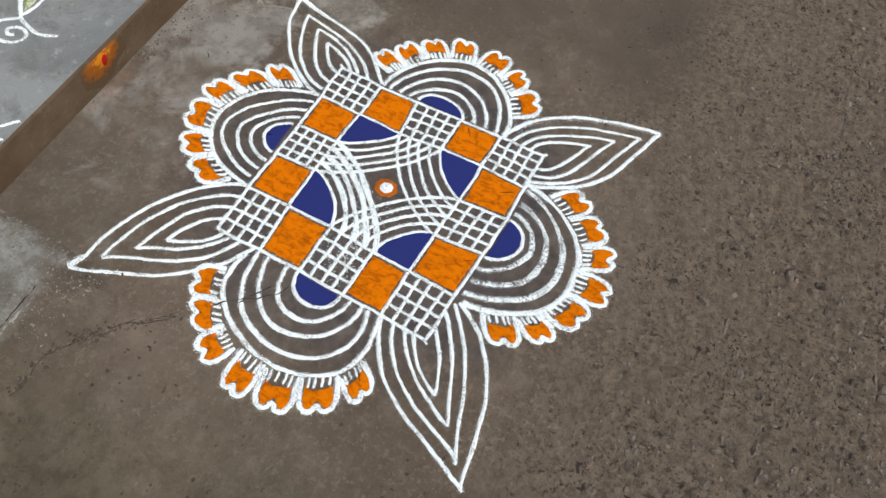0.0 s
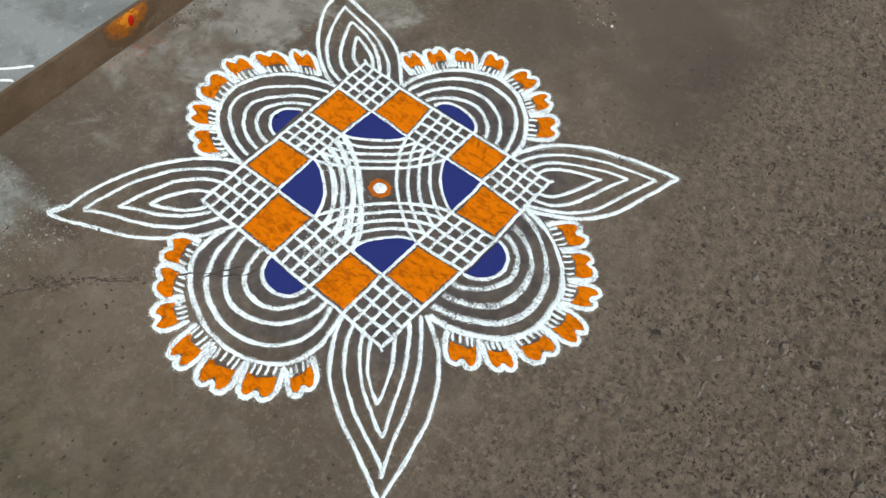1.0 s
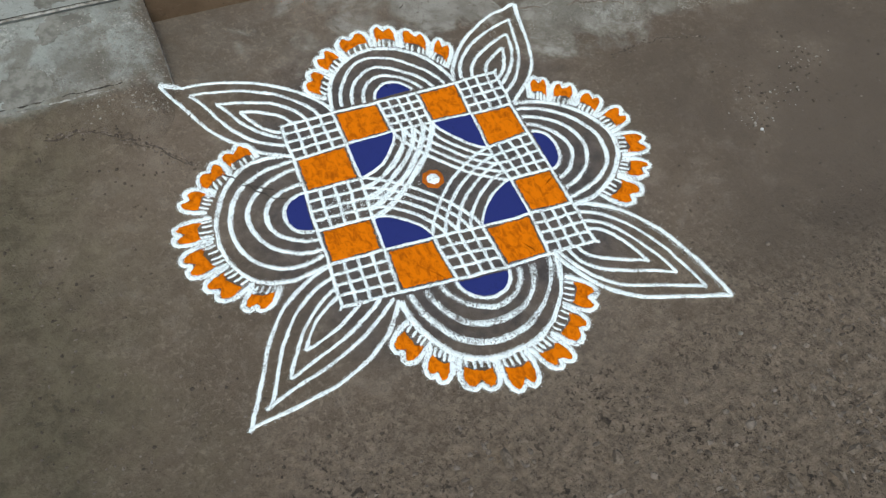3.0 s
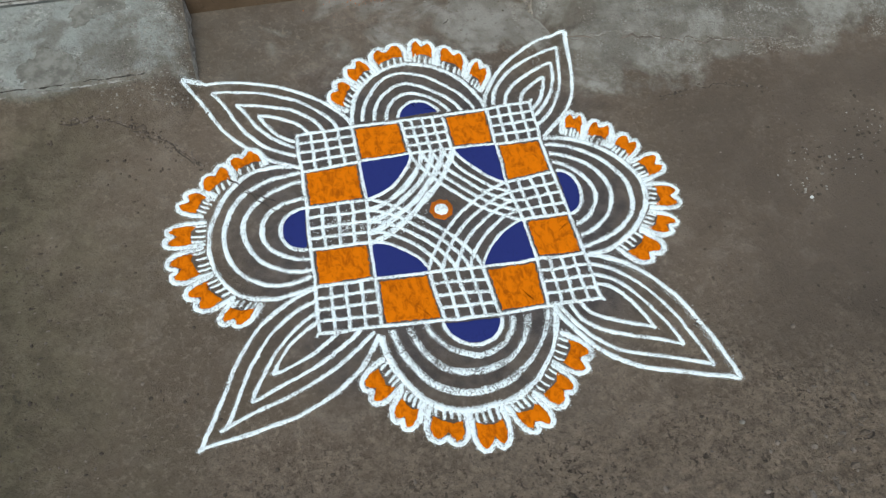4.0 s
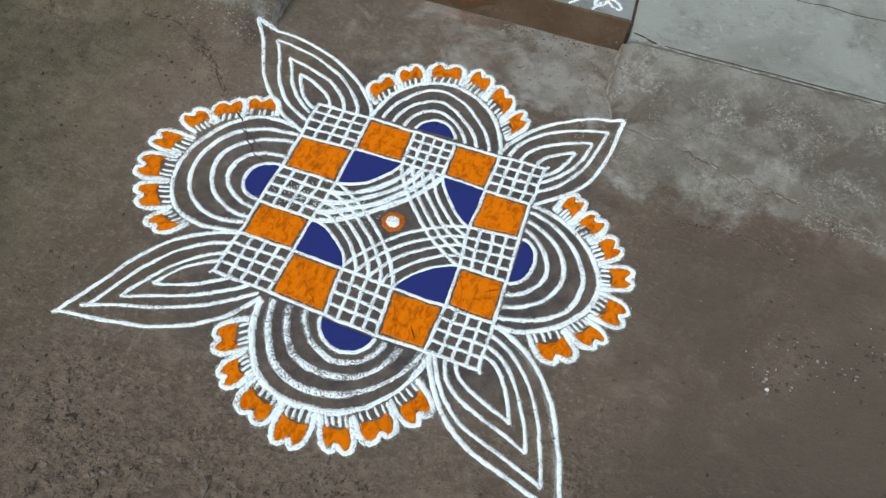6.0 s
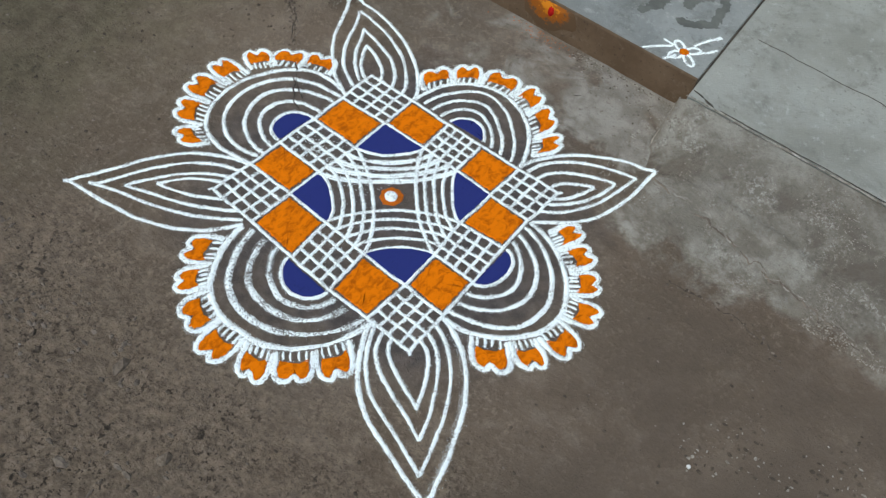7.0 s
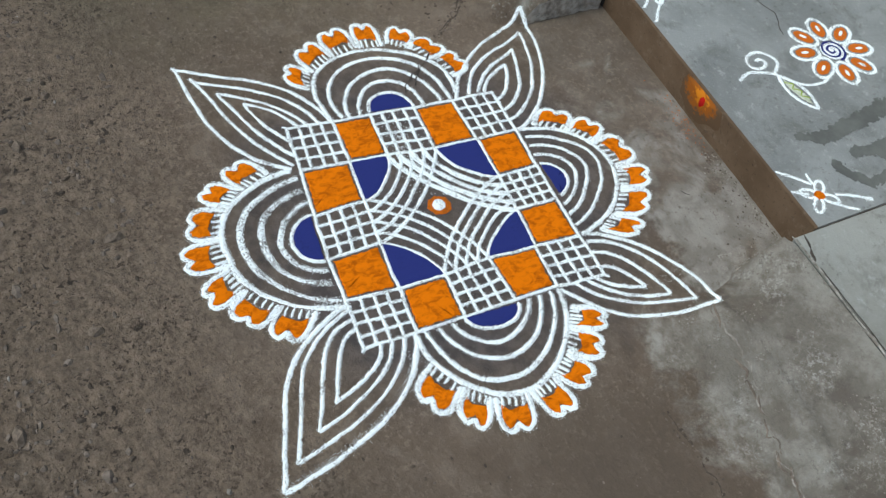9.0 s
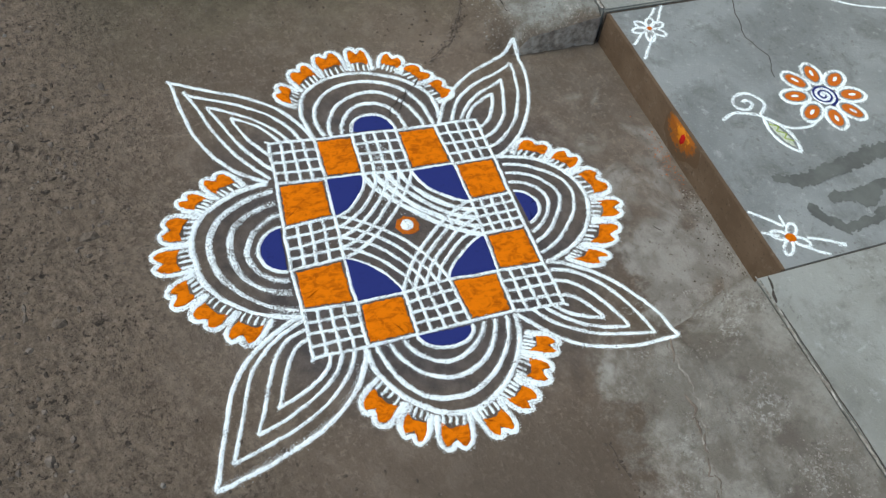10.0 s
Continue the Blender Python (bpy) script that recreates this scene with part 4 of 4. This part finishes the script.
Strokes(on_step, 0.0016, 500).line([(0.0 + i * 0.012, 0.852 + i * 0.0028 + (0.009 if i % 2 else -0.007)) for i in range(6)], 0.0052).done("leaf_vein", GREEN, flower, "green zigzag")
curl = Strokes(on_step, 0.0012, 1000)
curl.line(smooth_line([(-0.035, 0.744), (-0.050, 0.785), (-0.032, 0.835), (-0.022, 0.846)]), 0.0095)
curl.line(smooth_line([(-0.030, 0.842), (-0.060, 0.872), (-0.098, 0.850), (-0.096, 0.812), (-0.066, 0.798), (-0.052, 0.822), (-0.066, 0.843), (-0.080, 0.832), (-0.074, 0.822)]), 0.0095)
curl.done("curl", WHITE, flower)
Strokes(on_step, 0.0012, 1000).line(smooth_line([(-0.020, 0.848), (0.020, 0.885), (0.030, 0.935), (0.020, 0.965)]), 0.0085).done("stem", WHITE, flower)
edge_drawing = Strokes(on_step, 0.0012, 900).line(smooth_line([(-0.40, 1.20), (-0.345, 1.275), (-0.312, 1.335), (-0.29, 1.40)]), 0.007).done("border_line_drawing", WHITE)
tagged(edge_drawing, "single bowed white powder line on the grey step", "drawing")

# damp splashes on the step
def damp(spots, seed, top=None, mat=DAMP, label="dark damp splash on the grey cement step", ring="damp splashes"):
    """A splash that ran along a few points (x, y, half width); its rim follows the grain of the cement."""
    cell = 0.0018
    x0, x1 = min(p[0] for p in spots) - 0.05, max(p[0] for p in spots) + 0.05
    y0, y1 = min(p[1] for p in spots) - 0.05, max(p[1] for p in spots) + 0.05
    nx, ny = int((x1 - x0) / cell), int((y1 - y0) / cell)
    index, verts, faces = {}, [], []

    def wet(x, y):
        best = -1.0
        for a, b in zip(spots, spots[1:]):
            dx, dy = b[0] - a[0], b[1] - a[1]
            t = min(1.0, max(0.0, ((x - a[0]) * dx + (y - a[1]) * dy) / (dx * dx + dy * dy)))
            w = a[2] + (b[2] - a[2]) * t
            best = max(best, w - math.hypot(x - a[0] - dx * t, y - a[1] - dy * t))
        v = Vector((x, y, seed))
        return best + 0.010 * noise.noise(v * 45) + 0.006 * noise.noise(v * 130) > 0

    def corner(i, k):
        if (i, k) not in index:
            index[i, k] = len(verts)
            px, py = x0 + i * cell, y0 + k * cell
            verts.append((px, py, (top(px, py) if top else STEP_Z) + 0.0006))
        return index[i, k]
    for i in range(nx):
        for k in range(ny):
            if wet(x0 + (i + 0.5) * cell, y0 + (k + 0.5) * cell):
                faces.append((corner(i, k), corner(i + 1, k), corner(i + 1, k + 1), corner(i, k + 1)))
    ob = mesh_object("damp_patch" if mat == DAMP else "stain", verts, faces, mat)
    tagged(ob, label, "stain", group=ring)


damp([(0.143, 0.768, 0.010), (0.160, 0.808, 0.014), (0.168, 0.830, 0.020), (0.155, 0.900, 0.020), (0.150, 0.955, 0.018), (0.135, 1.02, 0.022), (0.13, 1.10, 0.016)], 1.0)
damp([(0.223, 0.862, 0.012), (0.229, 0.905, 0.014), (0.240, 0.940, 0.026), (0.222, 0.985, 0.016), (0.225, 1.06, 0.014)], 5.0)
damp([(0.238, 0.806, 0.014), (0.272, 0.812, 0.012), (0.302, 0.848, 0.013), (0.298, 0.910, 0.012), (0.285, 0.965, 0.012), (0.27, 1.03, 0.014)], 9.0)
# old stains on the western cement
STAINED = plain("stained_cement", (0.120, 0.112, 0.094), (0.215, 0.205, 0.178), 38, 0.85)
OLD = "old dark stain soaked into the western cement"
damp([(-0.520, 0.662, 0.012), (-0.560, 0.690, 0.022), (-0.608, 0.688, 0.024), (-0.628, 0.668, 0.018)], 13.0, top_z(0.0945), STAINED, OLD, "old stains")
damp([(-0.560, 0.606, 0.016), (-0.610, 0.608, 0.022), (-0.640, 0.596, 0.024), (-0.650, 0.580, 0.014)], 17.0, west_top, STAINED, OLD, "old stains")
damp([(-0.752, 0.470, 0.024), (-0.715, 0.500, 0.022), (-0.680, 0.472, 0.024), (-0.700, 0.440, 0.022), (-0.745, 0.452, 0.020)], 19.0, west_top, STAINED, OLD, "old stains")

# turmeric and vermilion on the riser
mark = thing("turmeric_mark", "orange turmeric smear with a red dot on the brown riser", "mark")


def on_riser(name, x, z, rx, rz, mat, proud, label):
    n, verts = 30, []
    for k, y in ((1.0, 0.001), (0.8, -proud), (0.0, -proud * 1.2)):
        for i in range(n):
            a = i * math.tau / n
            r = k * (1 + 0.3 * noise.noise(Vector((math.cos(a) * 2, math.sin(a) * 2, x * 40))))
            verts.append((x + rx * r * math.cos(a), RISER_Y - 0.004 + y, min(STEP_Z - 0.001, z + rz * r * math.sin(a))))
    faces = [(k * n + i, k * n + (i + 1) % n, (k + 1) * n + (i + 1) % n, (k + 1) * n + i) for k in (0, 1) for i in range(n)]
    mesh_object(name, verts, faces, mat, mark, label)


on_riser("smear", -0.030, 0.058, 0.084, 0.056, YELLOW, 0.0012, "orange-yellow turmeric wash")
on_riser("dot", -0.026, 0.062, 0.0090, 0.016, RED, 0.003, "vermilion dot")


# ---- loose grit ----
def grit(name, count, place, lo, hi, mat, label, seed=7):
    rnd = random.Random(seed)
    verts, faces = [], []
    for _ in range(count):
        x, y = place(rnd)
        r = lo + (hi - lo) * rnd.random() ** 3.2
        z, k, a, st = (west_z(x, y) if x < LEFT_X and y > 0.43 else ground_z(x, y)) + r * 0.10, len(verts), rnd.random() * 6, rnd.uniform(0.65, 1.5)
        for i in range(6):
            t = a + i * math.tau / 6
            verts.append((x + r * st * rnd.uniform(0.6, 1.25) * math.cos(t), y + r / st * rnd.uniform(0.6, 1.25) * math.sin(t), z - r * 0.3))
        for i in range(3):
            t = a + i * math.tau / 3
            verts.append((x + r * st * 0.55 * math.cos(t), y + r / st * 0.55 * math.sin(t), z + r * rnd.uniform(0.2, 0.55)))
        faces += [(k + 6, k + 7, k + 8)]
        for i in range(3):
            j = (i + 1) % 3
            faces += [(k + 2 * i, k + 2 * i + 1, k + 6 + i), (k + 2 * i + 1, k + (2 * i + 2) % 6, k + 6 + j, k + 6 + i)]
    ob = mesh_object(name, verts, faces, mat, None, "", False)
    return tagged(ob, label, "grit", kind="stuff")


def loose_place(rnd):
    while True:
        x, y = rnd.uniform(-1.9, 1.9), rnd.uniform(-1.7, -0.35)
        if x * x + y * y < 0.30:
            continue
        if noise.noise(Vector((x * 9, y * 9, 1))) + 0.6 * noise.noise(Vector((x * 30, y * 30, 2))) < rnd.uniform(-0.45, 0.45):
            continue
        if rnd.random() < step01(-y + 0.25 * noise.noise(Vector((x * 2, y * 2, 4))), 0.40, 0.95):
            return x, y


def swept_place(rnd):
    while True:
        x, y = rnd.uniform(-1.6, 1.6), rnd.uniform(-0.6, 0.40)
        if x * x + y * y > 0.27 and not (x > 0.33 and y > 0.16) and rnd.random() < 0.35 + 0.65 * step01(-x, 0.4, 0.9) and noise.noise(Vector((x * 7, y * 7, 3))) > rnd.uniform(-0.5, 0.3):
            return x, y


def crumbly_place(rnd):
    while True:
        x, y = rnd.uniform(-0.62, -0.42), rnd.uniform(0.36, 0.62)
        if rnd.random() < 1 - 4 * abs(x + 0.48):
            return x, y


def ledge_place(rnd):
    line = LEDGES[rnd.choice((0, 0, 0, 1))]
    k, t = rnd.randrange(len(line) - 1), rnd.random()
    a, b = line[k], line[k + 1]
    return a[0] + (b[0] - a[0]) * t + rnd.gauss(0, 0.007), a[1] + (b[1] - a[1]) * t + rnd.gauss(0, 0.007)


def foot_place(rnd):
    x = rnd.uniform(0.06, 0.34)
    return x, (0.640 - abs(rnd.gauss(0, 0.006)) if rnd.random() < 0.45 else 0.625 - abs(rnd.gauss(0, 0.05)) * (x / 0.34))


def fleck_place(rnd):
    while True:
        x, y = rnd.uniform(0.30, 1.25), rnd.uniform(0.27, 0.56)
        if noise.noise(Vector((x * 9, y * 9, 6))) + 0.5 * noise.noise(Vector((x * 26, y * 26, 8))) > rnd.uniform(0.05, 0.55):
            return x, y


grit("pebbles", 13000, loose_place, 0.0008, 0.0085, STONE, "loose brown and grey grit on the open earth")
grit("small_stones", 560, loose_place, 0.004, 0.0140, STONE, "few larger worn stones on the loose earth", 21)
LUMP = plain("lump_of_earth", (0.085, 0.066, 0.049), (0.175, 0.138, 0.105), 90, 0.95)
grit("earth_lumps", 800, loose_place, 0.005, 0.0190, LUMP, "larger crumbling lumps of brown earth", 51)
# clods coloured dark in place of the small shadows between them
grit("shade_toned_clods", 5200, loose_place, 0.0010, 0.0090, CLOD, "small clods and crumbs of earth, coloured dark for their shadows", 11)
grit("ledge_crumbs", 260, ledge_place, 0.0006, 0.0050, CLOD, "dark crumbs of earth along broken ledges", 14)
grit("ledge_grit", 420, ledge_place, 0.0005, 0.0040, STONE, "pale grit along broken ledges of earth", 17)
grit("stray_clods", 2300, swept_place, 0.0007, 0.0056, CLOD, "few dark crumbs of earth on swept ground", 12)
grit("cement_crumbs", 1400, crumbly_place, 0.0004, 0.0030, FLECK, "pale crumbs of broken cement at a worn corner", 15)
grit("cement_flecks", 5200, fleck_place, 0.0005, 0.0026, FLECK, "pale cement crumbs scattered over the worn fillet", 16)
grit("foot_crumbs", 420, foot_place, 0.0005, 0.0034, FLECK, "pale cement crumbs at the foot of the step", 61)
grit("foot_clods", 220, foot_place, 0.0005, 0.0032, CLOD, "dark crumbs at the foot of the step", 62)
def dusted_place(rnd):
    return -0.03 + rnd.gauss(0, 0.045), 0.640 - abs(rnd.gauss(0, 0.022))


grit("spilt_turmeric", 170, dusted_place, 0.0005, 0.0022, CENTRE, "few orange grains spilt below the turmeric mark", 63)
grit("pale_chips", 620, loose_place, 0.0010, 0.0085, FLECK, "few pale chips of stone on the loose earth", 31)
grit("stray_grit", 1800, swept_place, 0.0006, 0.004, STONE, "few stray grains of grit on swept earth")


def scraped_place(rnd):
    x, y = rnd.choice(((0.83, -0.05), (0.80, 0.0), (0.90, -0.06), (0.96, 0.01), (0.76, -0.10), (1.02, 0.03)))
    return x + rnd.gauss(0, 0.022), y + rnd.gauss(0, 0.022)


grit("scraped_clods", 150, scraped_place, 0.0010, 0.0062, CLOD, "dark clods where the brown earth was scraped", 41)
grit("scraped_grit", 130, scraped_place, 0.0008, 0.0046, FLECK, "pale grit where the brown earth was scraped", 42)

bm = bmesh.new()
bmesh.ops.create_icosphere(bm, subdivisions=2, radius=1)
for v in bm.verts:
    v.co *= 1 + 0.2 * noise.noise(v.co * 1.7)
    v.co = Vector((0.758 + v.co.x * 0.0042, -0.134 + v.co.y * 0.0036, 0.002 + ground_z(0.758, -0.134) + v.co.z * 0.0028))
tagged(part("stone_chip", bm, plain("white_stone_chip", (0.62, 0.62, 0.60), (0.74, 0.74, 0.72), 300, 0.7), None), "tiny white stone chip on dark brown earth", "stone")

# a smooth pale stone on the western cement
bm = bmesh.new()
bmesh.ops.create_icosphere(bm, subdivisions=4, radius=1)
for v in bm.verts:
    v.co *= 1 + 0.08 * noise.noise(v.co * 1.3)
    v.co = Vector((-1.035 + v.co.x * 0.075, 0.565 + v.co.y * 0.065, 0.088 + v.co.z * 0.028))
for f in bm.faces:
    f.smooth = True
tagged(part("stone", bm, plain("pale_smooth_stone", (0.36, 0.35, 0.37), (0.43, 0.42, 0.44), 9, 0.6), None), "smooth pale grey rounded stone lying on the cement", "stone")
